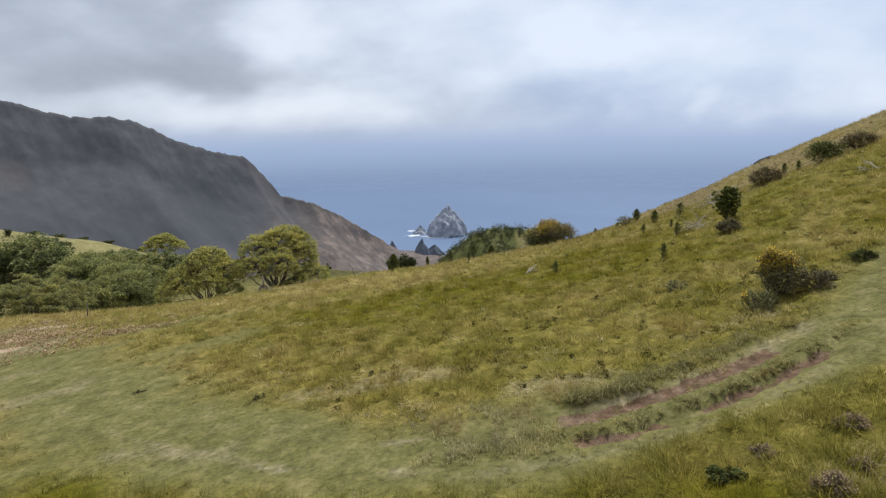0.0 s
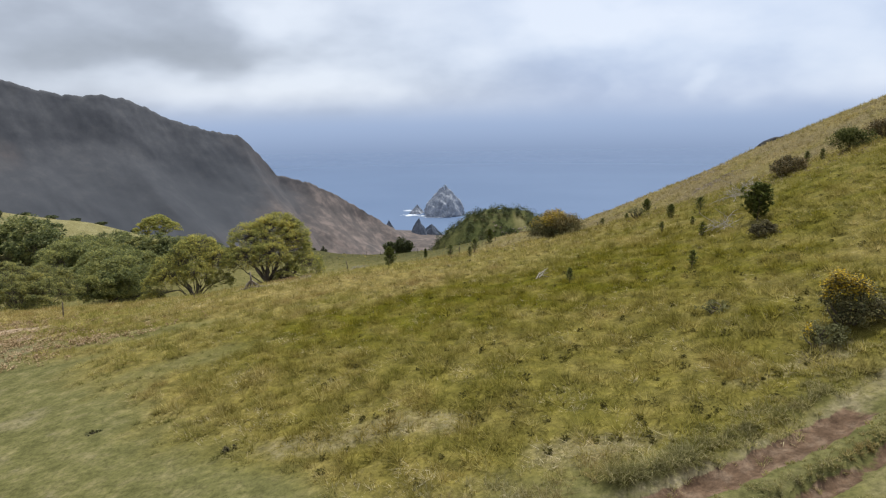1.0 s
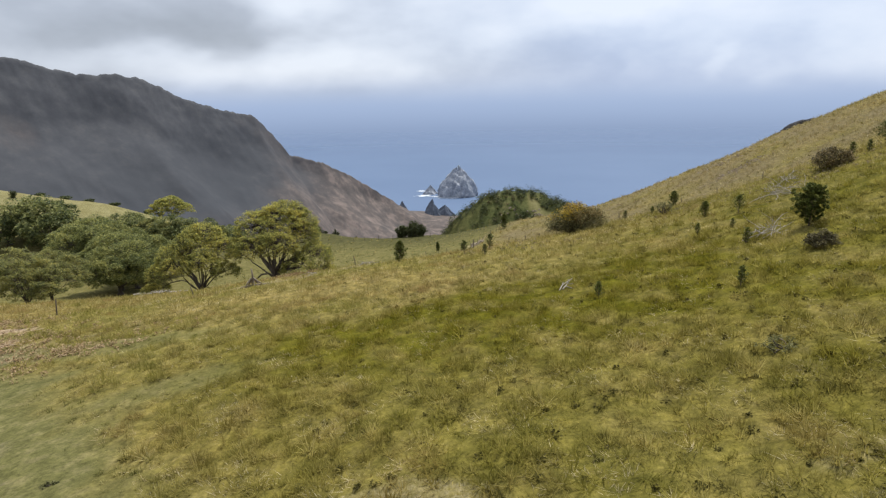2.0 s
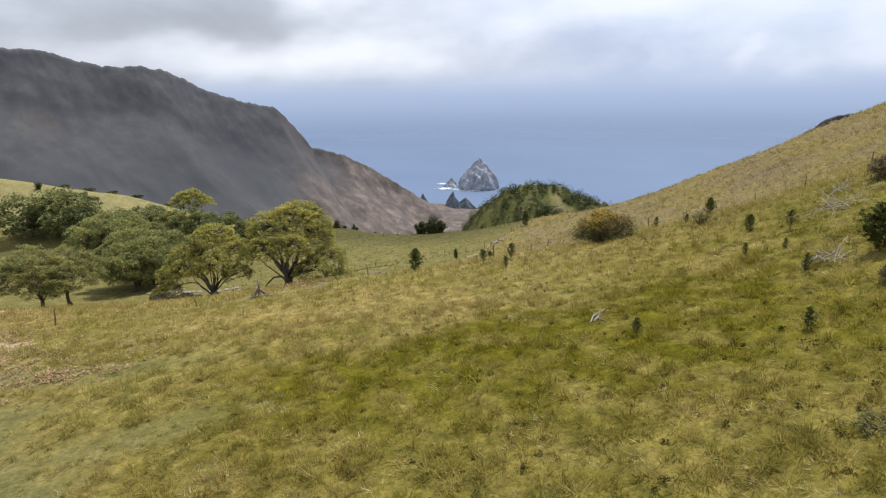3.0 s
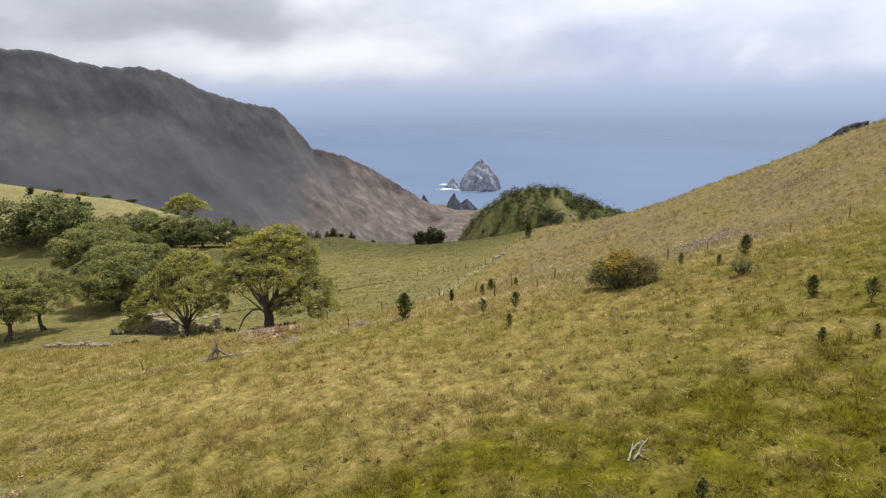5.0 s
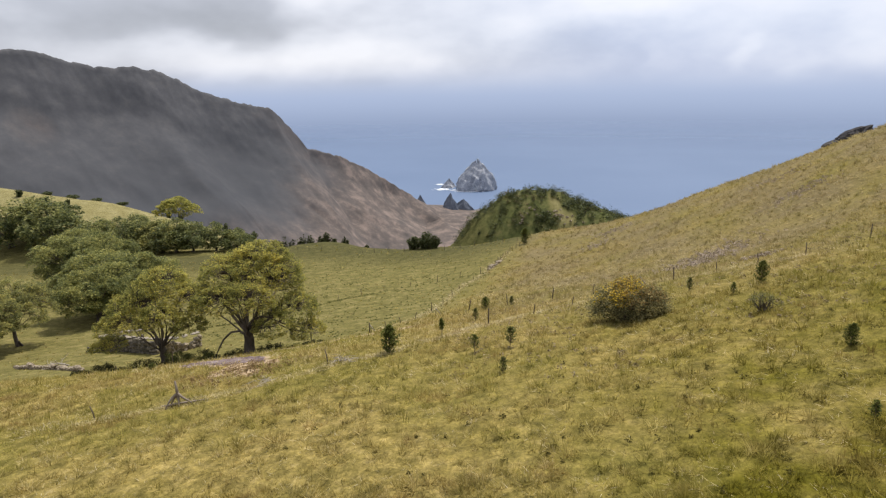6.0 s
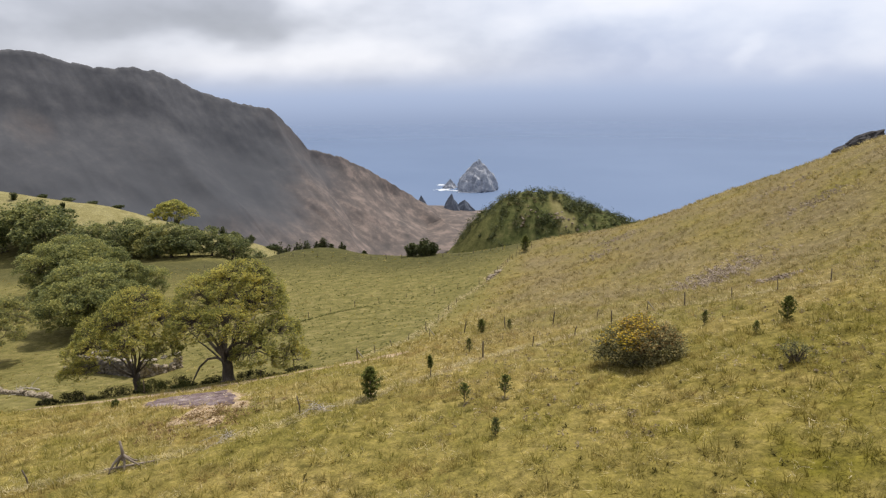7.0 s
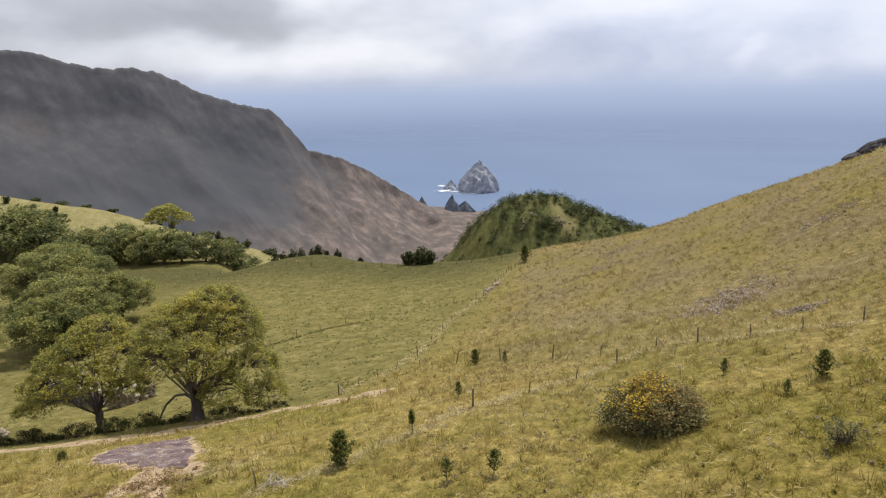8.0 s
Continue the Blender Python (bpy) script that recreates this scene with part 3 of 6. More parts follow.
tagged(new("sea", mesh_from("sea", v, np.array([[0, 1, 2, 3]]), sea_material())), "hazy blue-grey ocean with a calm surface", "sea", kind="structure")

EYE_FAR = (0.7, 33.4, 14.6)
# crest of the far ridge: bearing, elevation (degrees), distance
CREST = np.array([(-75, 2.0, 950), (-60, 3.5, 950), (-48, 3.3, 980), (-39.6, 3.0, 1010), (-37.9, 2.97, 1020), (-35.8, 2.3, 1030), (-33.8, 1.76, 1040), (-31, 1.81, 1060), (-29, 1.32, 1080), (-26.3, -0.16, 1100), (-23.2, -1.29, 1130), (-20.45, -1.78, 1160), (-18.9, -3.6, 1175), (-17.5, -5.47, 1190), (-14.8, -6.22, 1220), (-12.3, -7.43, 1260), (-9.7, -9.05, 1300), (-7.4, -10.6, 1345), (-6.05, -11.35, 1362), (-5.3, -11.9, 1345), (-4.4, -12.15, 1330), (-2.8, -12.75, 1295), (-1.4, -13.3, 1255), (0.4, -15.4, 1200)])


def ridged(a, b, seed, octaves=5):
    """Creased noise for rock and gullies, 0 to 1."""
    z, amp, tot = 0, 1.0, 0
    for o in range(octaves):
        z = z + amp * (1 - np.abs(fbm(a * 2 ** o, b * 2 ** o, 1.0, seed + o, 1)))
        tot += amp
        amp *= 0.55
    return np.clip(z / tot, 0, 1)


def mountain_material():
    """Dark scrub that gives way to bare brown earth towards the sea, with haze and sunlight mixed into the colours."""
    m = bpy.data.materials.new("mountain_scrub")
    m.use_nodes = True
    n, l = nodes_of(m.node_tree)
    where = n("ShaderNodeTexCoord").outputs["Object"]
    picks = []
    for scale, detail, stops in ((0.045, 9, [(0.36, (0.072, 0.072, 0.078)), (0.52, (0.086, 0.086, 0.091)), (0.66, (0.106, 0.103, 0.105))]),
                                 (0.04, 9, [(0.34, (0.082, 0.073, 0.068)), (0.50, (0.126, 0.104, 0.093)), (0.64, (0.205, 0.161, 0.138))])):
        k = n("ShaderNodeTexNoise")
        k.inputs["Scale"].default_value, k.inputs["Detail"].default_value, k.inputs["Roughness"].default_value = scale, detail, 0.68
        l(where, k.inputs["Vector"])
        r = ramp(n("ShaderNodeValToRGB"), stops)
        l(k.outputs[0], r.inputs[0])
        picks.append(r.outputs[0])
    patch = n("ShaderNodeTexNoise")
    patch.inputs["Scale"].default_value, patch.inputs["Detail"].default_value = 0.006, 5
    l(where, patch.inputs["Vector"])
    xyz_ = n("ShaderNodeSeparateXYZ")
    l(where, xyz_.inputs[0])
    east = n("ShaderNodeMapRange")
    east.inputs["From Min"].default_value, east.inputs["From Max"].default_value = -470, -215
    east.inputs["To Min"].default_value, east.inputs["To Max"].default_value = -0.40, 0.40
    l(xyz_.outputs[0], east.inputs["Value"])
    total = n("ShaderNodeMath")
    l(patch.outputs[0], total.inputs[0])
    l(east.outputs[0], total.inputs[1])
    # a pale scar of bare earth below the crest
    reach, scar, both = n("ShaderNodeVectorMath"), n("ShaderNodeMapRange"), n("ShaderNodeMath")
    reach.operation, scar.interpolation_type = "DISTANCE", "SMOOTHSTEP"
    l(where, reach.inputs[0])
    reach.inputs[1].default_value = (-592, 768, -30)
    l(reach.outputs["Value"], scar.inputs["Value"])
    scar.inputs["From Min"].default_value, scar.inputs["From Max"].default_value, scar.inputs["To Max"].default_value = 70, 14, 0.40
    l(total.outputs[0], both.inputs[0])
    l(scar.outputs[0], both.inputs[1])
    share = ramp(n("ShaderNodeValToRGB"), [(0.32, (0, 0, 0)), (0.72, (1, 1, 1))])
    l(both.outputs[0], share.inputs[0])
    mx = n("ShaderNodeMix")
    mx.data_type = "RGBA"
    l(share.outputs[0], mx.inputs[0])
    l(picks[0], mx.inputs[6])
    l(picks[1], mx.inputs[7])
    # cloud shadow painted as darker scrub over the lower slopes of the landward side
    spot, down, side_, shadow_zone, cover = n("ShaderNodeTexNoise"), n("ShaderNodeMapRange"), n("ShaderNodeMapRange"), n("ShaderNodeMath"), n("ShaderNodeMath")
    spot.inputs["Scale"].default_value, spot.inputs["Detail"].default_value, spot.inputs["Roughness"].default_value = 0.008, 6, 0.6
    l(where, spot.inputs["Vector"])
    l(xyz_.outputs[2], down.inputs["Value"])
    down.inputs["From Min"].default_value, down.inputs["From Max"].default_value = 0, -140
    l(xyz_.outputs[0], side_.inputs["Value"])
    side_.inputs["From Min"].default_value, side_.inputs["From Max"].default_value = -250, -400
    shadow_zone.operation = cover.operation = "MULTIPLY"
    l(down.outputs[0], shadow_zone.inputs[0])
    l(side_.outputs[0], shadow_zone.inputs[1])
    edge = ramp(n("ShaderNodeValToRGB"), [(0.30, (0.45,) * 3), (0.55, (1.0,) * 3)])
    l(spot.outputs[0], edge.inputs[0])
    l(shadow_zone.outputs[0], cover.inputs[0])
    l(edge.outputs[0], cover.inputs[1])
    shadowed = n("ShaderNodeMix")
    shadowed.data_type = "RGBA"
    l(cover.outputs[0], shadowed.inputs[0])
    l(mx.outputs[2], shadowed.inputs[6])
    shadowed.inputs[7].default_value = (0.060, 0.063, 0.070, 1)
    b = n("ShaderNodeBsdfPrincipled")
    b.inputs["Roughness"].default_value, b.inputs["Specular IOR Level"].default_value = 0.95, 0.1
    l(shadowed.outputs[2], b.inputs["Base Color"])
    relief_, bp = n("ShaderNodeTexNoise"), n("ShaderNodeBump")
    relief_.inputs["Scale"].default_value, relief_.inputs["Detail"].default_value, relief_.inputs["Roughness"].default_value = 0.09, 6, 0.6
    l(where, relief_.inputs["Vector"])
    bp.inputs["Strength"].default_value, bp.inputs["Distance"].default_value = 0.12, 2.0
    l(relief_.outputs[0], bp.inputs["Height"])
    l(bp.outputs[0], b.inputs["Normal"])
    l(b.outputs[0], n("ShaderNodeOutputMaterial").inputs[0])
    return m


def build_mountain():
    ns, nv = 420, 110
    bear = np.interp(np.linspace(0, 1, ns), np.linspace(0, 1, 60), np.interp(np.linspace(0, 1, 60), [0, 0.25, 1], [-75, -42, 0.4]))
    elev, dist = np.interp(bear, CREST[:, 0], CREST[:, 1]), np.interp(bear, CREST[:, 0], CREST[:, 2])
    kernel = np.ones(5) / 5
    dist = np.convolve(np.pad(dist, 2, "edge"), kernel, "valid")
    cx, cy = EYE_FAR[0] + dist * np.sin(np.radians(bear)), EYE_FAR[1] + dist * np.cos(np.radians(bear))
    cz = EYE_FAR[2] + dist * np.tan(np.radians(elev))
    way = np.stack([np.gradient(cx), np.gradient(cy)], 1)
    way /= np.linalg.norm(way, axis=1)[:, None]
    for _ in range(30):
        way = np.stack([np.convolve(np.pad(way[:, k], 2, "edge"), kernel, "valid") for k in (0, 1)], 1)
    side = np.stack([way[:, 1], -way[:, 0]], 1)
    s = np.cumsum(np.hypot(np.gradient(cx), np.gradient(cy)))
    verts = []
    for j in range(nv):
        u = j / (nv - 1)
        back = u < 0.12
        q = (0.12 - u) / 0.12 if back else (u - 0.12) / 0.88
        drop = (cz - SEA + 25) * (q if back else (1.25 * q - 0.25 * q * q))
        run = -420 * q if back else (cz - SEA + 25) * (0.35 * q + 1.05 * q ** 1.6) + (40 + 900 * smooth(-9, -5, bear)) * q
        verts.append(np.stack([cx + side[:, 0] * run, cy + side[:, 1] * run, cz - drop, np.full(ns, min(1.0, q / 0.14)), side[:, 0], side[:, 1], s, np.full(ns, q)], 1))
    v = np.concatenate(verts)
    for k in range(len(v)):
        c = Vector(v[k, :3])
        n1, n2, n3 = noise.fractal(c / 240, 0.8, 2.0, 3), noise.fractal(c / 60, 0.7, 2.0, 3), noise.fractal(c / 16, 0.7, 2.0, 3)
        spur = 1 - 2 * abs(noise.fractal(Vector((v[k, 6] / 120 + 0.5 * n1, v[k, 7] * 1.6, 3.1)), 0.75, 2.0, 4))
        push = v[k, 3] * (14 * n1 + 1.6 * n2 + 0.5 * n3 + 4.0 * spur * min(1.0, 0.25 + 1.5 * v[k, 7]) * (0.6 + n1))
        v[k, 0] += v[k, 4] * push
        v[k, 1] += v[k, 5] * push
        v[k, 2] = max(v[k, 2] + 0.5 * push + (1 - v[k, 3]) * (1.8 * n3 + 1.1 * noise.fractal(c / 8, 0.7, 2.0, 2)), SEA - 25)
    v = v[:, :3]
    i = (np.arange(nv - 1)[:, None] * ns + np.arange(ns - 1)).ravel()[:, None]
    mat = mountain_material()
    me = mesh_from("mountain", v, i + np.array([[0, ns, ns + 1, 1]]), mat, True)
    tagged(new("mountain", me), "steep dark grey-brown mountain ridge falling to the sea", "mountain", kind="structure")


build_mountain()
# distance haze is put into the far stacks' rock as a paler, bluer grey
ROCK = material("sea_rock", [(0.15, 0.165, 0.195), (0.22, 0.235, 0.27), (0.31, 0.325, 0.36), (0.52, 0.53, 0.55)], scale=0.08, fine=5, rough=0.9, bump_=0.5, spread=0.6)
ROCK_DARK = material("headland_rock", [(0.085, 0.10, 0.13), (0.12, 0.135, 0.165), (0.165, 0.18, 0.21)], scale=0.1, fine=5, rough=0.9, bump_=0.5)
FOAM = material("sea_foam", [(0.42, 0.47, 0.54), (0.74, 0.77, 0.81)], scale=0.1, fine=6, bump_=0.2)


def crag(name, x, y, wide, deep, high, seed, peaks, label):
    """A pointed rock standing in the sea: rings that shrink upward towards a leaning peak, creased by gullies."""
    ob = new(name)
    ob.location = (x, y, SEA)
    tagged(ob, label, "sea stack", "sea stacks")
    nr, na, v = 26, 72, []
    a = np.arange(na) * 2 * np.pi / na
    for i in range(nr):
        h = i / (nr - 1)
        fold = ridged(np.cos(a) * 1.6 + seed, np.sin(a) * 1.6 + h * 0.9, seed) - 0.55
        r = (1 - h ** peaks) * (1 + 0.95 * fold) + 0.015
        z = high * h * (1 + 0.08 * np.sin(a * 3 + seed)) + fold * high * 0.10 * (1 - h)
        v.append(np.stack([np.cos(a) * r * wide / 2 + 0.06 * wide * h, np.sin(a) * r * deep / 2, z - 4 * (1 - h)], 1))
    i = np.arange(nr - 1)[:, None, None] * na
    j = np.arange(na)[None, :, None]
    k = (j + 1) % na
    f = np.concatenate([i + j, i + k, i + na + k, i + na + j], 2).reshape(-1, 4)
    v = np.concatenate(v)
    v[:, 2] += high * 0.05 * fbm(v[:, 0], v[:, 1] + v[:, 2], wide * 0.16, seed, 3) * (v[:, 2] > high * 0.1)
    part("rock", mesh_from("rock", v, f, ROCK if x * x + y * y > 1700 ** 2 else ROCK_DARK), ob)
    if high > 80:
        cap = v[na * 24:].copy()
        cap[:, :2] = cap[:, :2] * 1.06 + [0.5, 0]
        cap[:, 2] += 0.8 + 2.5 * fbm(cap[:, 0], cap[:, 1], 9, 4, 2)
        part("guano_cap", mesh_from("guano_cap", cap, f[: (nr - 1 - 24) * na], FOAM), ob, "white guano on the summit")
    return ob


def foam_patch(x, y, a, b, seed):
    """Torn surf: small cells of foam where the swell breaks, heaped a little above the water."""
    n, m = 56, 30
    U, V = np.meshgrid(np.linspace(-1.2, 1.2, n), np.linspace(-1.2, 1.2, m))
    px, py = x + a * U.ravel(), y + b * V.ravel()
    high = fbm(px + 13 * seed, py, a * 0.32, 40 + seed, 4)
    v = np.stack([px, py, SEA + 0.5 + 0.5 * np.abs(high)], 1)
    i = (np.arange(m - 1)[:, None] * n + np.arange(n - 1)).ravel()
    keep = np.hypot(U.ravel(), V.ravel())[i] ** 2 + 0.75 * high[i] < 0.48
    f = i[keep][:, None] + np.array([[0, 1, n + 1, n]])
    tagged(new("foam", mesh_from("foam", v, f, FOAM)), "white surf breaking round a rock in the sea", "surf", kind="stuff")


def far_place(bearing, dist):
    return EYE_FAR[0] + dist * math.sin(radians(bearing)), EYE_FAR[1] + dist * math.cos(radians(bearing))


for bearing, dist, wide, deep, high, seed, peaks, text in (
        (-2.05, 1811, 98, 80, 84, 3, 2.0, "tall pale-streaked rock stack standing in the sea"),
        (-4.6, 1850, 44, 34, 26, 8, 1.1, "low dark rock beside the tall sea stack"),
        (-4.5, 1440, 46, 32, 50, 5, 1.35, "dark pointed rock off the headland"),
        (-3.3, 1455, 56, 30, 34, 12, 1.4, "dark jagged rock off the headland"),
        (-7.4, 1480, 46, 30, 40, 15, 1.2, "dark rock showing behind the ridge's end")):
    crag("sea_stack", *far_place(bearing, dist), wide, deep, high, seed, peaks, text)
for bearing, dist, a, b, seed in ((-5.2, 1812, 30, 22, 1), (-5.4, 1905, 17, 18, 2), (-2.6, 1765, 54, 12, 3), (-0.8, 1790, 10, 18, 4), (-3.9, 1795, 26, 10, 5)):
    foam_patch(*far_place(bearing, dist), a, b, seed)

# ---- trees ----
BARK = material("tree_bark", [(0.045, 0.036, 0.028), (0.09, 0.074, 0.06), (0.16, 0.135, 0.11)], scale=2.0, fine=6, stretch=(1, 1, 0.3), bump_=0.7)
LEAF_GOLD = material("leaf_olive_gold", [(0.190, 0.205, 0.064), (0.300, 0.302, 0.086), (0.42, 0.395, 0.104), (0.60, 0.505, 0.12)], scale=0.35, fine=5, island=0.45, rough=0.6, bump_=0, translucent=0.70)
LEAF_DARK = material("leaf_deep_green", [(0.070, 0.089, 0.034), (0.152, 0.172, 0.059), (0.265, 0.271, 0.084), (0.42, 0.390, 0.116)], scale=0.3, fine=5, island=0.36, rough=0.6, bump_=0, translucent=0.40)
LEAF_OLIVE = material("leaf_dull_olive", [(0.125, 0.138, 0.058), (0.220, 0.228, 0.080), (0.325, 0.312, 0.100), (0.47, 0.415, 0.125)], scale=0.35, fine=5, island=0.4, rough=0.6, bump_=0, translucent=0.5)
LEAF_FAR = material("leaf_hedgerow", [(0.056, 0.074, 0.030), (0.122, 0.142, 0.052), (0.205, 0.218, 0.072), (0.33, 0.318, 0.100)], scale=0.3, fine=5, island=0.36, rough=0.6, bump_=0, translucent=0.36)
LEAF_PINE = material("leaf_dark_pine", [(0.046, 0.058, 0.020), (0.088, 0.106, 0.034), (0.155, 0.165, 0.052)], scale=0.8, fine=4, island=0.3, rough=0.6, bump_=0, translucent=0.2)


def crown_puffs(rng, lobes, count, low=-0.35):
    """Puff centres on the outside of a crown made of ellipsoid lobes."""
    lobes = np.asarray(lobes, float)
    area = (lobes[:, 3] * lobes[:, 4]) ** 0.8
    out = []
    while len(out) < count:
        l = lobes[rng.choice(len(lobes), p=area / area.sum())]
        d = rng.normal(size=3)
        d /= np.linalg.norm(d)
        if d[2] < low:
            continue
        p = l[:3] + d * l[3:] * rng.uniform(0.78, 1.0)
        inside = (((p - lobes[:, :3]) / lobes[:, 3:]) ** 2).sum(1)
        if inside.min() < 0.42 and rng.random() > 0.12:
            continue
        out.append(p)
    return np.array(out)


def tree_meshes(seed, lobes, fork, girth, puffs, count, leaf, puff, mat, lean=(0, 0), low=-0.35, shell=0.45):
    """Meshes of a broad tree: trunk, main limbs, twigs and crown."""
    rng = np.random.default_rng(seed)
    top = np.array([lean[0], lean[1], fork], float)
    line = bend(rng, (0, 0, -0.3), top, 6, 0.06)
    r = girth * np.interp(np.linspace(0, 1, 6), [0, 0.12, 0.5, 1], [1.55, 1.1, 0.9, 0.8])
    t = Pile()
    t.add(*tube(line, r, 10))
    for a in rng.uniform(0, 6.28, 5):
        t.add(*tube([(math.cos(a) * girth * 2.2, math.sin(a) * girth * 2.2, -0.25), (math.cos(a) * girth * 0.9, math.sin(a) * girth * 0.9, 0.25), (0, 0, 0.8)], [girth * 0.3, girth * 0.5, girth * 0.3], 6))
    trunk = t.mesh("trunk", BARK, True)
    limbs, marks, widths = [], [], []
    ends = []
    for l in lobes:
        c = np.array(l[:3], float)
        ends.append(c + [0, 0, l[5] * 0.25])
        for a in rng.uniform(0, 6.28, 1):
            ends.append(c + np.array([math.cos(a) * l[3] * 0.6, math.sin(a) * l[4] * 0.6, l[5] * rng.uniform(0.0, 0.45)]))
    for e in ends:
        pts = bend(rng, top - [0, 0, rng.uniform(0, 0.30) * fork], e, 8, 0.10, 0.16)
        rad = np.linspace(girth * rng.choice([0.34, 0.20, 0.16]), girth * 0.05, 8)
        k = Pile()
        k.add(*tube(pts, rad, 7))
        limbs.append(k.mesh("limb", BARK, True))
        marks.append(pts[2:])
        widths.append(rad[2:])
    marks, widths = np.concatenate(marks), np.concatenate(widths)
    p = crown_puffs(rng, lobes, puffs, low)
    tw = Pile()
    for q in (p[::4] if leaf > 0.2 else p):
        i = np.linalg.norm(marks - q, axis=1).argmin()
        tw.add(*tube(bend(rng, marks[i], q, 4, 0.12), np.linspace(min(widths[i] * 0.7, 0.09), 0.018, 4), 3))
    twigs = tw.mesh("branchwork", BARK, True)
    crown = leaf_mesh("crown", leaves(rng, p, puff * rng.uniform(0.7, 1.3, len(p)), count, leaf, 0.7, shell), mat)
    return trunk, limbs, twigs, crown


def plant_tree(kit, x, y, label, category="tree", group="trees of the grove", turn=0.0, size=1.0, squash=1.0):
    trunk, limbs, twigs, crown = kit
    ob = thing("tree", x, y, label, category, group, turn=turn, size=size)
    ob.scale[2] *= squash
    t = part("trunk", trunk, ob)
    for l in limbs:
        part("limb", l, t)
    tagged(part("branchwork", twigs, t), kind="stuff")
    part("crown", crown, ob)
    return ob


def dome(rng, wide, high, low, n=7):
    """Lobes of a broad dome-shaped crown."""
    r = wide / 2
    out = [(0, 0, low + (high - low) * 0.52, r * 0.62, r * 0.62, (high - low) * 0.48)]
    for i in range(n):
        a = i * 6.283 / n + rng.uniform(-0.3, 0.3)
        d = r * rng.uniform(0.42, 0.62)
        out.append((math.cos(a) * d, math.sin(a) * d, low + (high - low) * rng.uniform(0.32, 0.55), r * rng.uniform(0.34, 0.46), r * rng.uniform(0.34, 0.46), (high - low) * rng.uniform(0.28, 0.40)))
    return out


# the two golden trees above the bare slab
kit = tree_meshes(11, [(0.3, 3.2, 6.2, 4.5, 4.8, 4.0), (-2.7, 2.8, 7.0, 2.7, 3.4, 2.6), (2.3, 3.2, 7.3, 2.4, 3.0, 2.4), (0.4, 3.8, 8.8, 2.7, 3.0, 1.8), (-3.7, 1.4, 4.9, 2.1, 2.8, 2.1), (4.2, 1.8, 3.9, 2.4, 2.8, 2.1), (5.6, 1.2, 2.3, 1.6, 2.0, 1.2), (3.1, -0.8, 3.4, 2.0, 1.9, 1.7), (-1.6, -0.9, 5.6, 2.7, 2.1, 2.0), (1.1, -1.3, 6.0, 2.5, 1.9, 2.0), (0.0, 6.6, 5.0, 4.0, 2.6, 3.0)], 2.7, 0.52, 1750, 30, 0.118, 0.36, LEAF_GOLD, low=-0.22)
golden = plant_tree(kit, -26.3, 80.9, "broad olive-gold tree with a thick dark trunk", size=1.1)
arch = Pile()
arch.add(*tube([(-0.1, 0, 2.3), (-0.7, -0.1, 2.75), (-1.5, -0.2, 2.65), (-2.3, -0.3, 1.9), (-2.8, -0.4, 1.0), (-3.2, -0.5, 0.1)], [0.15, 0.12, 0.10, 0.09, 0.08, 0.07], 7))
part("drooping_limb", arch.mesh("drooping_limb", BARK, True), golden, "bare limb arching down to the ground")
kit = tree_meshes(12, [(-0.2, 1.4, 6.4, 3.2, 3.8, 2.8), (-2.6, 0.9, 5.5, 2.4, 2.9, 2.1), (2.0, 1.4, 6.0, 2.2, 2.9, 2.3), (-0.2, 1.9, 7.8, 2.4, 2.8, 1.6), (-4.4, 0.4, 3.7, 1.9, 2.4, 1.6), (-5.4, 0, 2.0, 1.5, 2.0, 1.1), (2.9, 0, 4.1, 1.5, 2.0, 1.4), (-1.5, -1.8, 4.9, 2.3, 1.6, 1.7), (1.2, -1.8, 5.4, 2.0, 1.6, 1.7)], 2.3, 0.36, 1250, 26, 0.115, 0.34, LEAF_GOLD, low=-0.12)
plant_tree(kit, -36.5, 81.8, "open olive-gold tree with twisting bare lower limbs", size=1.16)

rng0 = np.random.default_rng(5)
GROVE = [tree_meshes(20 + i, dome(rng0, 11, 8.0, 0.9), 1.5, 0.3, 150, 140, 0.18, 1.0, LEAF_OLIVE if i == 0 else LEAF_DARK, low=-0.9, shell=0.22) for i in range(3)]
OPEN_TREE = tree_meshes(27, dome(rng0, 11.2, 9.4, 1.3, 9), 2.2, 0.26, 470, 60, 0.15, 0.56, LEAF_OLIVE, lean=(0.5, 0), low=-0.5, shell=0.3)
plant_tree(OPEN_TREE, -75.2, 99.0, "olive-green tree with a leaning trunk", turn=15, size=1.25)
plant_tree(OPEN_TREE, -76.4, 107.8, "olive-green tree with a short dark trunk", turn=160, size=1.2)
FAR_GROVE = [tree_meshes(30 + i, dome(rng0, 11, 8.0, -0.2), 1.5, 0.3, 95, 60, 0.34, 1.25, LEAF_OLIVE if i == 0 else LEAF_FAR, low=-0.9, shell=0.22) for i in range(3)]
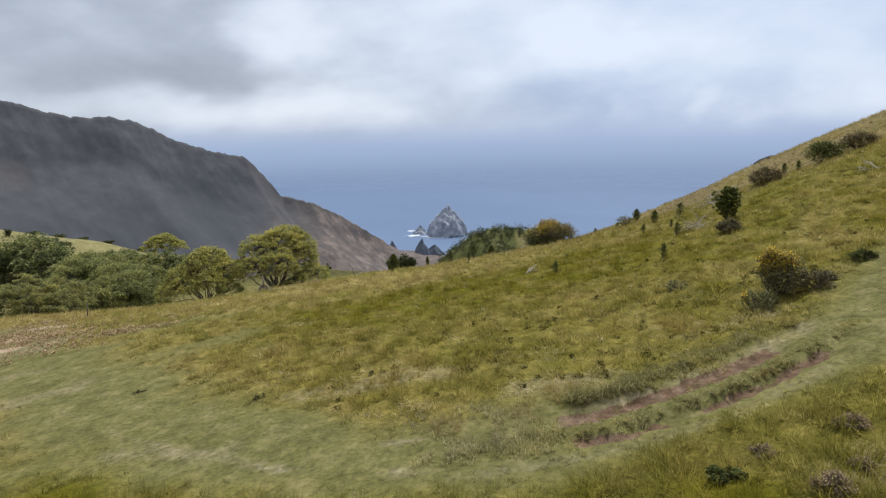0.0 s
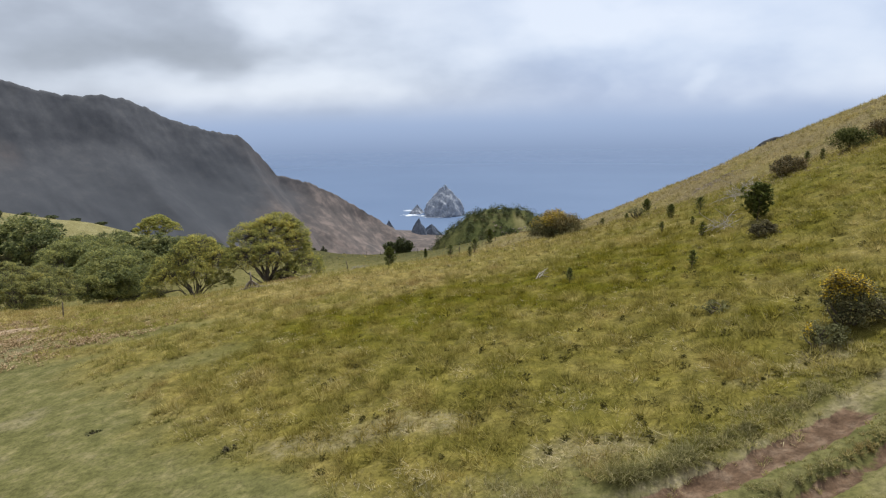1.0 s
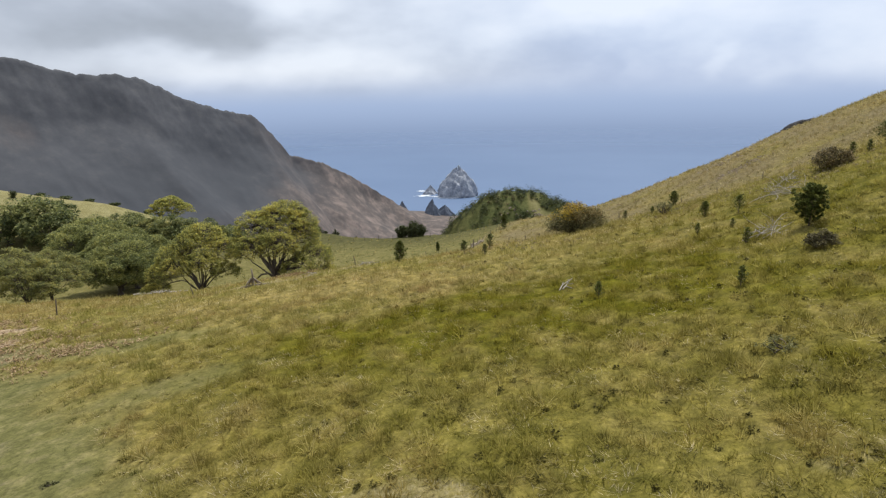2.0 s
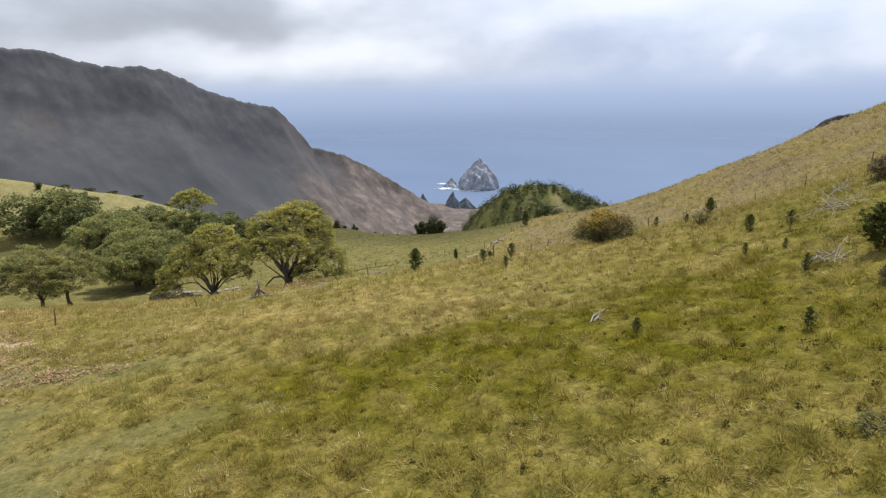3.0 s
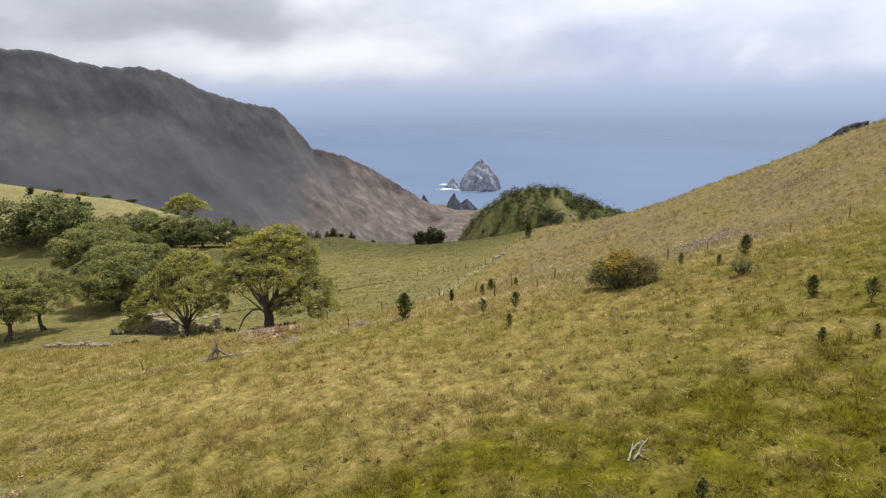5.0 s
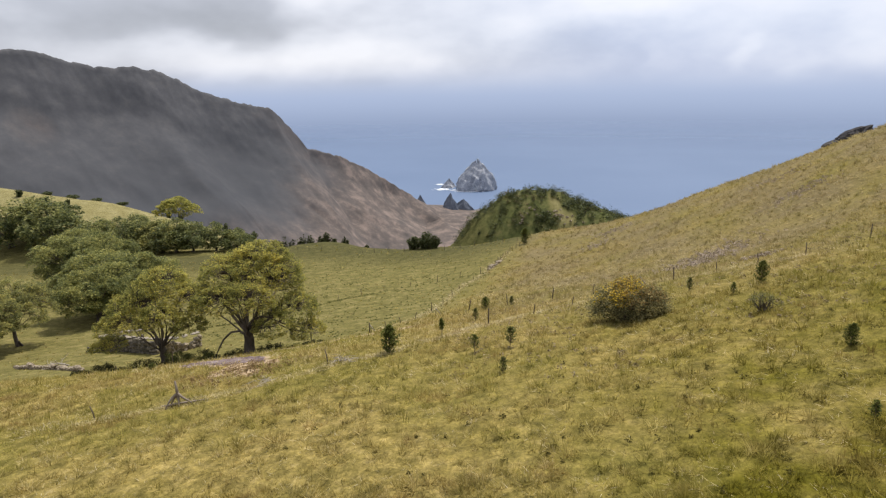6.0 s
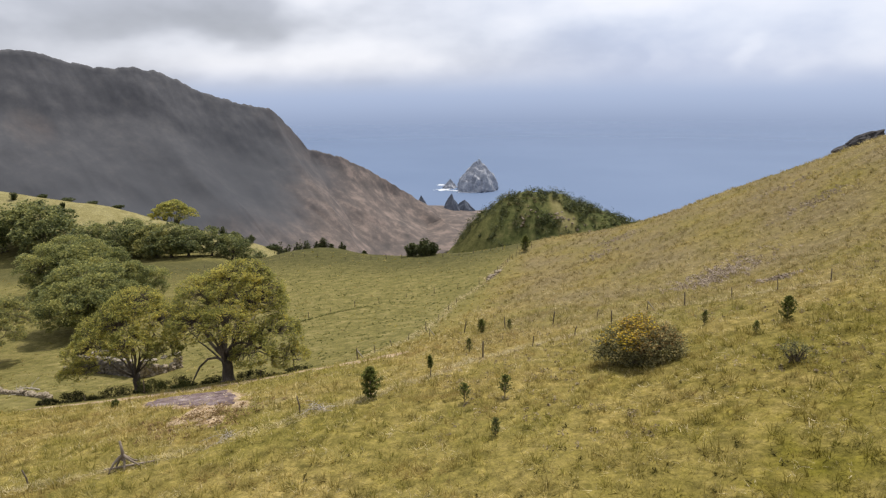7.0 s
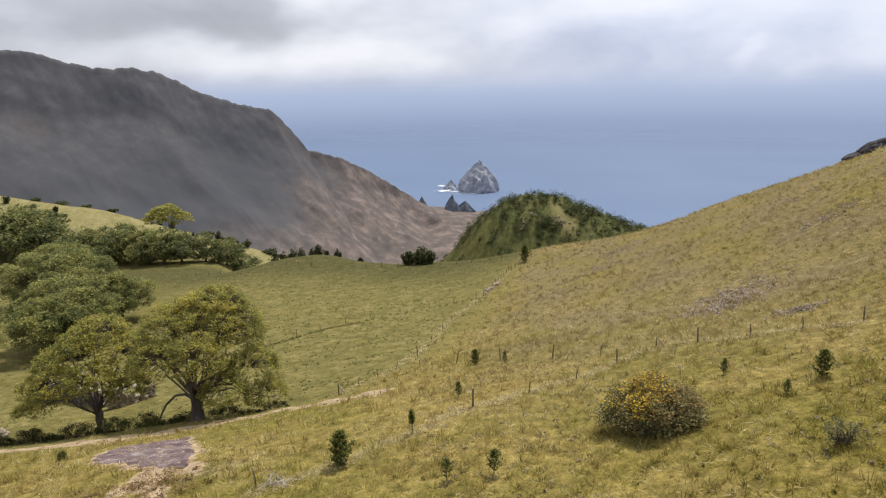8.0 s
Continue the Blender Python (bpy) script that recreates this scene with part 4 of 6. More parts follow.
for k, x, y, turn, size, text in (
        (1, -75.5, 126, 20, 1.35, "dense rounded green tree touching its neighbours"),
        (2, -80, 134, 75, 1.72, "dense high-domed green tree touching its neighbours"),
        (1, -81, 146, 200, 1.40, "dense rounded green tree touching its neighbours"),
        (2, -77, 135, 300, 1.25, "dense rounded green tree with a low crown"),
        (1, -80, 151, 130, 1.27, "dense rounded green tree with a low crown"),
        (2, -109, 166, 10, 1.85, "dense rounded green tree with a low crown"),
        (1, -102, 168, 60, 1.75, "dense rounded green tree touching its neighbours"),
        (2, -97, 161, 20, 1.27, "dense rounded green tree touching its neighbours"),
        (2, -112, 175, 250, 1.85, "dense rounded green tree touching its neighbours"),
        (1, -136, 213, 40, 1.5, "dense green tree above the meadow")):
    plant_tree(GROVE[k] if y < 200 else FAR_GROVE[k], x, y, text, turn=turn, size=size)
for k, x, y, turn, size, text in (
        (1, -191, 265, 0, 2.45, "large dark green tree at the meadow's end"),
        (2, -214, 268, 90, 2.7, "large dark green tree at the meadow's end"),
        (2, -203, 278, 50, 2.6, "large dark green tree at the meadow's end"),
        (2, -168, 258, 160, 1.9, "large dark green tree at the meadow's end"),
        (1, -156, 260, 40, 1.83, "dark green tree of a hedgerow"),
        (2, -149, 266, 100, 1.89, "dark green tree of a hedgerow"),
        (0, -141, 262, 100, 1.77, "olive tree of a hedgerow"),
        (1, -133, 259, 220, 1.71, "dark green tree of a hedgerow"),
        (2, -126, 260, 280, 1.59, "dark green tree of a hedgerow"),
        (1, -119, 266, 310, 1.46, "dark green tree of a hedgerow"),
        (2, -113, 272, 20, 1.46, "dark green tree of a hedgerow"),
        (1, -107, 276, 80, 1.34, "dark green tree of a hedgerow"),
        (2, -101, 278, 180, 1.22, "dark green tree of a hedgerow"),
        (2, -95, 274, 60, 1.22, "dark green tree of a hedgerow"),
        (2, -160, 276, 210, 1.77, "dark green tree of a hedgerow"),
        (1, -138, 280, 10, 1.46, "dark green tree of a hedgerow"),
        (1, -120, 290, 300, 1.34, "dark green tree of a hedgerow")):
    plant_tree(FAR_GROVE[k], x, y, text, turn=turn, size=size)
umbrella = tree_meshes(40, [(0, 0, 8.6, 6, 6, 2.9), (-4, 0, 7.3, 3.8, 4, 2.5), (4.5, 0, 7.3, 3.8, 4, 2.5), (0, 0, 10.3, 4.2, 4, 2.0)], 2.5, 0.45, 170, 60, 0.34, 1.0, LEAF_GOLD, low=-0.3, shell=0.25)
plant_tree(umbrella, -158, 309, "flat-topped umbrella tree on the far pasture", group="", size=1.45)

# ---- shrubs and saplings ----
DARK_TUFT = material("dark_olive_tuft", [(0.040, 0.036, 0.010), (0.075, 0.066, 0.016), (0.125, 0.105, 0.030)], scale=1.2, fine=4, island=0.4, rough=0.8, bump_=0, translucent=0.25, sheen=0.05)
CLUMP = material("grey_brown_clump", [(0.13, 0.10, 0.052), (0.22, 0.172, 0.098), (0.36, 0.29, 0.185)], scale=1.0, fine=4, island=0.5, bump_=0, translucent=0.25)
DRY = material("dry_brown_twigs", [(0.13, 0.092, 0.050), (0.23, 0.165, 0.095), (0.35, 0.265, 0.16)], scale=3.0, fine=4, island=0.5, bump_=0, translucent=0.2)
GORSE = material("gorse_foliage", [(0.060, 0.050, 0.024), (0.12, 0.096, 0.042), (0.20, 0.15, 0.062), (0.31, 0.22, 0.085)], scale=0.9, fine=4, island=0.4, rough=0.7, bump_=0, translucent=0.2)
GORSE_DARK = material("gorse_thorns", [(0.075, 0.076, 0.038), (0.150, 0.146, 0.068), (0.245, 0.225, 0.100), (0.38, 0.315, 0.13)], scale=0.5, fine=6, island=0.5, rough=0.8, bump_=0, translucent=0.15, sheen=0.05)
RUSTY = material("withered_blossom", [(0.16, 0.095, 0.035), (0.27, 0.165, 0.055), (0.38, 0.25, 0.085)], scale=2.0, fine=4, island=0.4, bump_=0, translucent=0.2)
YELLOW = material("gorse_blossom", [(0.26, 0.165, 0.02), (0.50, 0.34, 0.024), (0.74, 0.54, 0.035)], scale=2.0, fine=4, island=0.4, rough=0.6, bump_=0, translucent=0.25)
TWIG = material("grey_twig", [(0.060, 0.046, 0.032), (0.12, 0.094, 0.066), (0.21, 0.17, 0.12)], scale=3.0, fine=5, island=0.4, bump_=0.4)
DEADWOOD = material("bleached_wood", [(0.20, 0.17, 0.14), (0.34, 0.30, 0.25), (0.50, 0.45, 0.38)], scale=4.0, fine=5, island=0.3, stretch=(1, 1, 0.4), bump_=0.4)
SHRUB_GREY = material("grey_green_shrub", [(0.080, 0.070, 0.036), (0.14, 0.120, 0.062), (0.22, 0.19, 0.105)], scale=1.2, fine=4, island=0.4, rough=0.8, bump_=0, translucent=0.15, sheen=0.05)
SHRUB_PALE = material("pale_green_shrub", [(0.105, 0.105, 0.042), (0.17, 0.165, 0.070), (0.25, 0.235, 0.11)], scale=1.2, fine=4, island=0.4, rough=0.8, bump_=0, translucent=0.2, sheen=0.05)
# near-black leaves: the bank's shade is put into this undergrowth's colour
SHADE_UNDERGROWTH = material("undergrowth_and_shade", [(0.022, 0.026, 0.010), (0.048, 0.050, 0.018), (0.10, 0.095, 0.035)], scale=1.2, fine=4, island=0.4, rough=0.7, bump_=0, translucent=0.15, sheen=0.05)
SHRUB_GREEN = material("green_shrub", [(0.055, 0.068, 0.022), (0.105, 0.115, 0.034), (0.18, 0.175, 0.05)], scale=1.2, fine=4, island=0.4, rough=0.7, bump_=0, translucent=0.25, sheen=0.05)


def shrub(name, x, y, wide, deep, high, seed, mat, label, category="shrub", bloom=None, flowering=0.40, puffs=90, count=46, leaf=0.09, stems=14, group="shrubs of the hillside", turn=0.0, lean=0.0):
    """A rounded bush: stems from the foot, leaf sprays in puffs over an uneven dome, blossom on the given side."""
    rng = np.random.default_rng(seed)
    ob = thing(name, x, y, label, category, group, sink=0.05, turn=turn)
    lobes = [(0, 0, high * 0.40, wide * 0.30, deep * 0.30, high * 0.46)]
    for i in range(6):
        a = i * 1.05 + rng.uniform(-0.3, 0.3)
        lobes.append((math.cos(a) * wide * 0.27, math.sin(a) * deep * 0.27, high * rng.uniform(0.26, 0.42), wide * rng.uniform(0.18, 0.25), deep * rng.uniform(0.18, 0.25), high * rng.uniform(0.30, 0.44)))
    p = crown_puffs(rng, lobes, puffs, -0.55)
    p[:, 2] = np.maximum(p[:, 2], high * 0.06)
    p[:, 0] += lean * (p[:, 2] - 0.3 * high)
    s = Pile()
    for i in range(stems):
        e = p[rng.integers(len(p))]
        s.add(*tube(bend(rng, (rng.normal(0, wide * 0.06), rng.normal(0, deep * 0.06), -0.1), e, 5, 0.12), np.linspace(0.03 + 0.012 * high, 0.008, 5), 5))
    tagged(part("stemwork", s.mesh("stemwork", TWIG, True), ob), kind="stuff")
    r = 0.16 * (wide * deep * high) ** (1 / 3) * rng.uniform(0.7, 1.25, len(p))
    part("foliage", leaf_mesh("foliage", leaves(rng, p, r, count, leaf, 0.85), mat), ob)
    if bloom:
        score = (p * np.array(bloom)).sum(1) / max(wide, high)
        q = p[score > np.quantile(score, 1 - flowering)]
        part("blossom", leaf_mesh("blossom", leaves(rng, q + np.array(bloom) * 0.06, np.full(len(q), r.mean() * 1.02), int(count * 0.7), leaf * 1.1, 0.85), YELLOW), ob, "golden yellow blossom")
    if wide > 4.5:
        q = p[(p[:, 2] > high * 0.52) & (p[:, 0] > -0.15 * wide)]
        part("withered_blossom", leaf_mesh("withered_blossom", leaves(rng, q, np.full(len(q), r.mean()), int(count * 0.5), leaf, 0.85), RUSTY), ob, "withered orange-brown blossom")
    return ob


shrub("gorse_bush", 8.4, 61.9, 5.0, 3.6, 2.85, 61, GORSE_DARK, "wide brown gorse bush with yellow blossom over its top", "gorse bush", bloom=(-0.22, -0.06, 0.9), flowering=0.15, puffs=260, count=80, leaf=0.085, stems=60, group="")
shrub("gorse_bush", 10.85, 21.0, 1.55, 1.3, 1.8, 62, GORSE_DARK, "gorse bush topped with bright yellow blossom", "gorse bush", bloom=(-0.35, -0.25, 1.0), flowering=0.27, puffs=150, count=56, leaf=0.05, stems=34, group="", lean=-0.38)
shrub("shrub", 9.7, 20.2, 1.3, 1.1, 0.75, 63, SHRUB_PALE, "low grey-green shrub with a little blossom beside the gorse", bloom=(-0.8, 0, 0.6), flowering=0.05, puffs=44, count=34, leaf=0.05)
shrub("shrub", 11.9, 20.7, 1.8, 1.0, 0.7, 64, SHRUB_GREY, "low grey-green shrub beside the gorse", puffs=60, leaf=0.05)
shrub("shrub", 14.2, 33.3, 1.5, 1.1, 0.85, 66, SHRUB_GREY, "grey-brown twiggy shrub below the young pine", puffs=60, leaf=0.06, stems=30)
shrub("shrub", 26.4, 55.2, 3.2, 2.4, 1.7, 67, GORSE, "brown-green gorse shrub on the slope", puffs=110, leaf=0.09)
shrub("shrub", 32.6, 57.3, 4.2, 2.6, 2.2, 68, SHRUB_GREEN, "dark scrubby bush on the slope", puffs=130, leaf=0.11)
shrub("shrub", 36.4, 58.9, 3.6, 2.6, 2.0, 69, GORSE, "brown-green scrubby bush on the slope", puffs=120, leaf=0.10)
shrub("shrub", 14.2, 22.2, 1.0, 0.8, 0.45, 70, SHRUB_GREEN, "small dark green shrub by the track", puffs=40, leaf=0.05)
shrub("shrub", 4.7, 10.5, 0.75, 0.45, 0.28, 71, SHRUB_GREEN, "small dark tuft-like shrub below the track", puffs=36, leaf=0.05)
shrub("shrub", 6.1, 9.6, 0.7, 0.55, 0.42, 72, DRY, "dry brown twiggy shrub below the track", puffs=44, count=34, leaf=0.035, stems=26)
shrub("shrub", 5.7, 11.2, 0.55, 0.4, 0.30, 82, DRY, "small dry brown twiggy clump in the grass", puffs=26, count=26, leaf=0.03, stems=18)
shrub("shrub", 7.6, 11.6, 0.7, 0.5, 0.34, 83, DRY, "dry brown twiggy clump in the grass", puffs=30, count=26, leaf=0.03, stems=20)
shrub("shrub", 6.9, 10.2, 0.5, 0.4, 0.32, 73, DRY, "dry dark twiggy shrub below the track", puffs=26, count=30, leaf=0.03, stems=18)
shrub("shrub", 8.5, 24.4, 1.7, 1.1, 0.26, 74, SHRUB_PALE, "low pale grey-green shrub in the grass", puffs=30, count=18, leaf=0.05)
shrub("shrub", 14.7, 56.8, 1.9, 1.4, 1.2, 75, SHRUB_PALE, "half-dead grey-green shrub with bare twigs", puffs=46, count=22, leaf=0.06, stems=30)
shrub("shrub", -12.8, 22.0, 0.6, 0.4, 0.14, 76, SHRUB_PALE, "small green tuft-like shrub by the track", puffs=10, count=20, leaf=0.05)
shrub("shrub", -7.1, 19.3, 0.45, 0.35, 0.20, 77, SHRUB_GREY, "small dark tuft beside the track", puffs=11, count=24, leaf=0.05)
shrub("shrub", -33.6, 79.6, 3.2, 2.0, 1.9, 78, SHRUB_GREEN, "green undergrowth at the foot of the trees", puffs=60, leaf=0.09)
shrub("shrub", -30.6, 80.2, 2.2, 1.4, 1.0, 79, SHRUB_GREEN, "green undergrowth at the foot of the trees", puffs=50, leaf=0.09)
shrub("shrub", -29.4, 68.4, 0.8, 0.7, 0.9, 80, SHRUB_GREEN, "small bushy shrub beside the bare slab", puffs=36, leaf=0.06)
# low shrubs that also stand for the strip of shade under the trees
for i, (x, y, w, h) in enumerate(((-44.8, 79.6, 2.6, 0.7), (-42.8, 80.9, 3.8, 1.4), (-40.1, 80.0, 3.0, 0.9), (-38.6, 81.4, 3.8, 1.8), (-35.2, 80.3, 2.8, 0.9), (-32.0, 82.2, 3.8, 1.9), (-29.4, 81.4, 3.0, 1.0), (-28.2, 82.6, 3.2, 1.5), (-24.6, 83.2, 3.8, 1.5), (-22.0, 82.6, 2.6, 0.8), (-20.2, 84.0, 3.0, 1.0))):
    shrub("shrub", x, y, w, w * 0.55, h, 84 + i, SHADE_UNDERGROWTH, "low undergrowth on the bank, coloured dark for the shade below the trees", puffs=46, leaf=0.09, stems=10)


def fan_shrub(x, y, wide, high, seed, label, category="shrub", group="", shoots=36, sweep=0.12, leaf=0.26):
    """A wind-shaped evergreen: shoots that fan out from the foot, leaning one way, clad in dark sprays."""
    rng = np.random.default_rng(seed)
    ob = thing("shrub", x, y, label, category, group, sink=0.3)
    s, mid, rad = Pile(), [], []
    for i in range(shoots):
        a, r = rng.uniform(0, 6.283), rng.random() ** 0.6
        e = np.array([math.cos(a) * wide / 2 * r + sweep * high, math.sin(a) * wide * 0.35 * r, high * rng.uniform(0.72, 1.02) * (1 - 0.38 * r * r)])
        line = bend(rng, (math.cos(a) * wide * 0.14 * r, math.sin(a) * wide * 0.1 * r, 0), e, 6, 0.05, 0.04)
        s.add(*tube(line, np.linspace(0.03 + 0.010 * high, 0.02, 6), 5))
        for k in (1, 2, 3, 4, 5):
            mid.append(line[k])
            rad.append((0.10 * wide + 0.15) * (1.15 - 0.17 * k) * rng.uniform(0.8, 1.2))
    tagged(part("stemwork", s.mesh("stemwork", TWIG, True), ob), kind="stuff")
    part("foliage", leaf_mesh("foliage", leaves(rng, np.array(mid), np.array(rad), 17 if leaf < 0.35 else 9, leaf * 1.08, 1.25), LEAF_PINE), ob)


for i, (x, y, w, h) in enumerate(((-22.0, 203, 6.0, 5.6), (-25.6, 204, 5.5, 4.6), (-19.6, 203.5, 4.5, 4.2))):
    fan_shrub(x, y, w, h, 90 + i, "dark wind-shaped evergreen thicket on the rim", "thicket", "thicket on the rim", 64)
for i, (x, y, w, h) in enumerate(((-56.3, 238, 3.0, 5.0), (-60.4, 238, 2.8, 4.6), (-63.0, 237, 3.6, 6.8), (-65.4, 237.5, 3.4, 6.2), (-69.5, 237, 3.6, 7.0), (-73.1, 238, 4.0, 8.8), (-77.5, 240, 4.0, 9.6), (-81.0, 240, 4.5, 11.8), (-48, 237, 2.4, 3.0))):
    fan_shrub(x, y, w, h, 100 + i, "dark evergreen shrub beyond the meadow's rim", group="shrubs beyond the rim", leaf=0.3)
for i, (x, y, w, h) in enumerate(((-252, 323, 5, 4.6), (-236, 321, 3.4, 2.8), (-223, 320, 3.4, 3.6), (-246, 337, 8, 2.2), (-233, 338, 9, 2.0), (-219, 338, 8, 1.8), (-205, 338, 7, 1.6), (-186, 337, 6, 2.4), (-178, 336, 4, 4.2), (-171, 335, 4, 3.4), (-153, 322, 4, 4.0), (-131, 322, 4, 4.0))):
    fan_shrub(x, y, w, h, 120 + i, "dark shrub on the far pasture", group="shrubs on the far pasture", shoots=26, sweep=0.05, leaf=0.4)
rng1 = np.random.default_rng(44)
for i in range(24):
    x = -152 + 48 * rng1.random()
    fan_shrub(x, 334 + rng1.normal(0, 1.6), rng1.uniform(3.0, 7.5), 1.4 + 4.2 * rng1.random() ** 2, 150 + i, "dark scrub along the far pasture's edge", group="scrub along the pasture's edge", shoots=22, sweep=0.05, leaf=0.4)


YOUNG_PINE = material("young_pine_needles", [(0.052, 0.066, 0.016), (0.105, 0.122, 0.028), (0.200, 0.205, 0.050)], scale=1.2, fine=4, island=0.4, rough=0.6, bump_=0, translucent=0.25, sheen=0.05)


def sapling_kit(seed, high, wide, bare, whorls, mat=None, spiky=0.0, needles=15):
    """Meshes of a young conifer: a stem and drooping whorls of needle sprays."""
    rng = np.random.default_rng(seed)
    s = Pile()
    s.add(*tube(bend(rng, (0, 0, -0.1), (rng.normal(0, 0.04) * high, rng.normal(0, 0.04) * high, high), 6, 0.02), np.linspace(0.014 + 0.012 * high, 0.006, 6), 6))
    mid, rad = [], []
    for i in range(whorls):
        u = bare + (1 - bare) * (i + 0.3) / whorls
        reach = wide / 2 * (1 - u) ** 0.7 * min(1.0, 0.55 + (u - bare) * 3)
        for a in rng.uniform(0, 6.28) + np.arange(5) * 1.257:
            r = reach * rng.uniform(0.6, 1.1)
            e = np.array([math.cos(a) * r, math.sin(a) * r, high * u + r * (0.35 + spiky) * rng.uniform(0.5, 1.2)])
            s.add(*tube(bend(rng, (0, 0, high * u), e, 3, 0.05), [0.010, 0.007, 0.004], 4))
            for k in (0.5, 0.78, 1.05):
                mid.append(np.array([0, 0, high * u]) * (1 - k) + e * k)
                rad.append(0.036 * high + 0.025)
    mid.append(np.array([0, 0, high]))
    rad.append(0.05 * high)
    foliage = leaf_mesh("foliage", leaves(rng, np.array(mid), np.array(rad), needles, 0.045 + 0.02 * high, 1.0), mat or YOUNG_PINE)
    return s.mesh("stem", TWIG, True), foliage


SAPLINGS = [sapling_kit(201, 2.1, 1.6, 0.02, 17, spiky=0.7, needles=11), sapling_kit(202, 1.6, 0.85, 0.45, 7, spiky=0.5, needles=7), sapling_kit(203, 1.2, 1.0, 0.1, 8, spiky=1.2, needles=5), sapling_kit(204, 0.8, 0.6, 0.1, 6, spiky=1.0, needles=4), sapling_kit(205, 1.2, 0.8, 0.08, 7, SHRUB_GREEN, 1.0, needles=5), sapling_kit(206, 2.0, 2.0, 0.02, 20, spiky=0.9, needles=26)]


def plant_sapling(k, x, y, size, turn, text):
    ob = thing("sapling", x, y, text, "sapling", "saplings in the grass", sink=0.03, turn=turn, size=size)
    part("stem", SAPLINGS[k][0], ob)
    part("foliage", SAPLINGS[k][1], ob)


for k, x, y, size, turn, text in (
        (5, 15.8, 37.6, 1.0, 0, "dark green young pine with a bushy spreading crown"),
        (0, -7.6, 61.6, 1.0, 0, "bushy dark green young conifer"),
        (1, -4.4, 66.1, 1.0, 40, "thin sapling with a bare stem and a small crown"),
        (0, -1.5, 89.4, 0.75, 80, "bushy dark green young conifer"),
        (4, 1.4, 86.8, 1.0, 10, "sparse dark green sapling"),
        (2, -1.6, 58.3, 0.9, 60, "small upright green sapling"),
        (2, 0.6, 58.4, 1.05, 170, "small upright green sapling with spreading tips"),
        (4, -2.1, 74.0, 1.05, 20, "sparse green sapling in the grass"),
        (4, 0.1, 53.2, 0.8, 200, "sparse green sapling in the grass"),
        (0, 17.8, 64.7, 0.72, 30, "bushy dark green young conifer"),
        (4, 14.5, 69.1, 0.9, 70, "small green sapling in the grass"),
        (3, 15.6, 63.6, 1.05, 0, "small thin dark sapling"),
        (0, 7.1, 179.0, 2.0, 0, "dark conifer standing by the fence line")):
    plant_sapling(k, x, y, size, turn, text)
for k, x, y, size, turn, text in (
        (3, 4.8, 32.9, 0.95, 10, "small thin dark sapling"),
        (3, 12.6, 36.9, 1.05, 120, "small thin dark sapling"),
        (2, 15.6, 45.3, 0.9, 220, "small upright green sapling"),
        (3, 12.1, 42.1, 0.9, 20, "small thin dark sapling"),
        (3, 13.8, 41.6, 0.75, 90, "small thin dark sapling"),
        (0, 14.8, 48.6, 0.5, 90, "small dark green young conifer"),
        (3, 9.9, 30.8, 1.0, 60, "small thin dark sapling"),
        (3, 29.0, 57.5, 1.4, 160, "thin dark sapling on the slope"),
        (3, 30.0, 57.0, 1.3, 60, "thin dark sapling on the slope")):
    plant_sapling(k, x, y, size, turn, text)

# ---- fences ----
POSTWOOD = material("weathered_post", [(0.060, 0.045, 0.030), (0.115, 0.090, 0.062), (0.20, 0.16, 0.115)], scale=5.0, fine=5, stretch=(1, 1, 0.25), bump_=0.5)


def post_mesh(seed, high, r):
    rng = np.random.default_rng(seed)
    k = Pile()
    k.add(*tube([(0, 0, -0.3), (0, 0, high * 0.5), (rng.normal(0, 0.03), rng.normal(0, 0.03), high)], [r * 1.1, r, r * 0.9], 7))
    return k.mesh("post", POSTWOOD)


POSTS = [post_mesh(i, h, r) for i, (h, r) in enumerate(((1.25, 0.055), (1.1, 0.045), (1.35, 0.06), (0.95, 0.04)))]
BRACE = Pile()
BRACE.add(*tube([(0, 0, 1.0), (0.9, -0.2, -0.1)], [0.05, 0.05], 6))
BRACE = BRACE.mesh("brace", DEADWOOD)


def fence(name, places, label, braces=(), scale=1.0):
    rng = np.random.default_rng(len(places))
    x, y = places[0]
    ob = new(name)
    ob.location = (x, y, ground_at(x, y))
    tagged(ob, label, "fence", "fences of the pasture")
    for i, (px, py) in enumerate(places):
        p = part("post", POSTS[rng.integers(4)], ob)
        p.location = (px - x, py - y, ground_at(px, py) - ground_at(x, y))
        p.rotation_euler = (rng.normal(0, 0.06), rng.normal(0, 0.06), rng.uniform(0, 6))
        p.scale = (scale, scale, scale * rng.uniform(0.9, 1.1))
        if i in braces:
            b = part("brace", BRACE, ob, "pale timber brace")
            b.location = p.location


def stations(points, gap, seed):
    """Places along a line, about a gap apart."""
    line, rng = along_line(np.array(points, float), 0.1), np.random.default_rng(seed)
    run = np.concatenate([[0], np.cumsum(np.linalg.norm(np.diff(line, axis=0), axis=1))])
    n = int(run[-1] / gap)
    s = np.linspace(0, run[-1], n + 1) + rng.normal(0, gap * 0.08, n + 1)
    return [(float(np.interp(k, run, line[:, 0]) + rng.normal(0, 0.05)), float(np.interp(k, run, line[:, 1]) + rng.normal(0, 0.05))) for k in s]


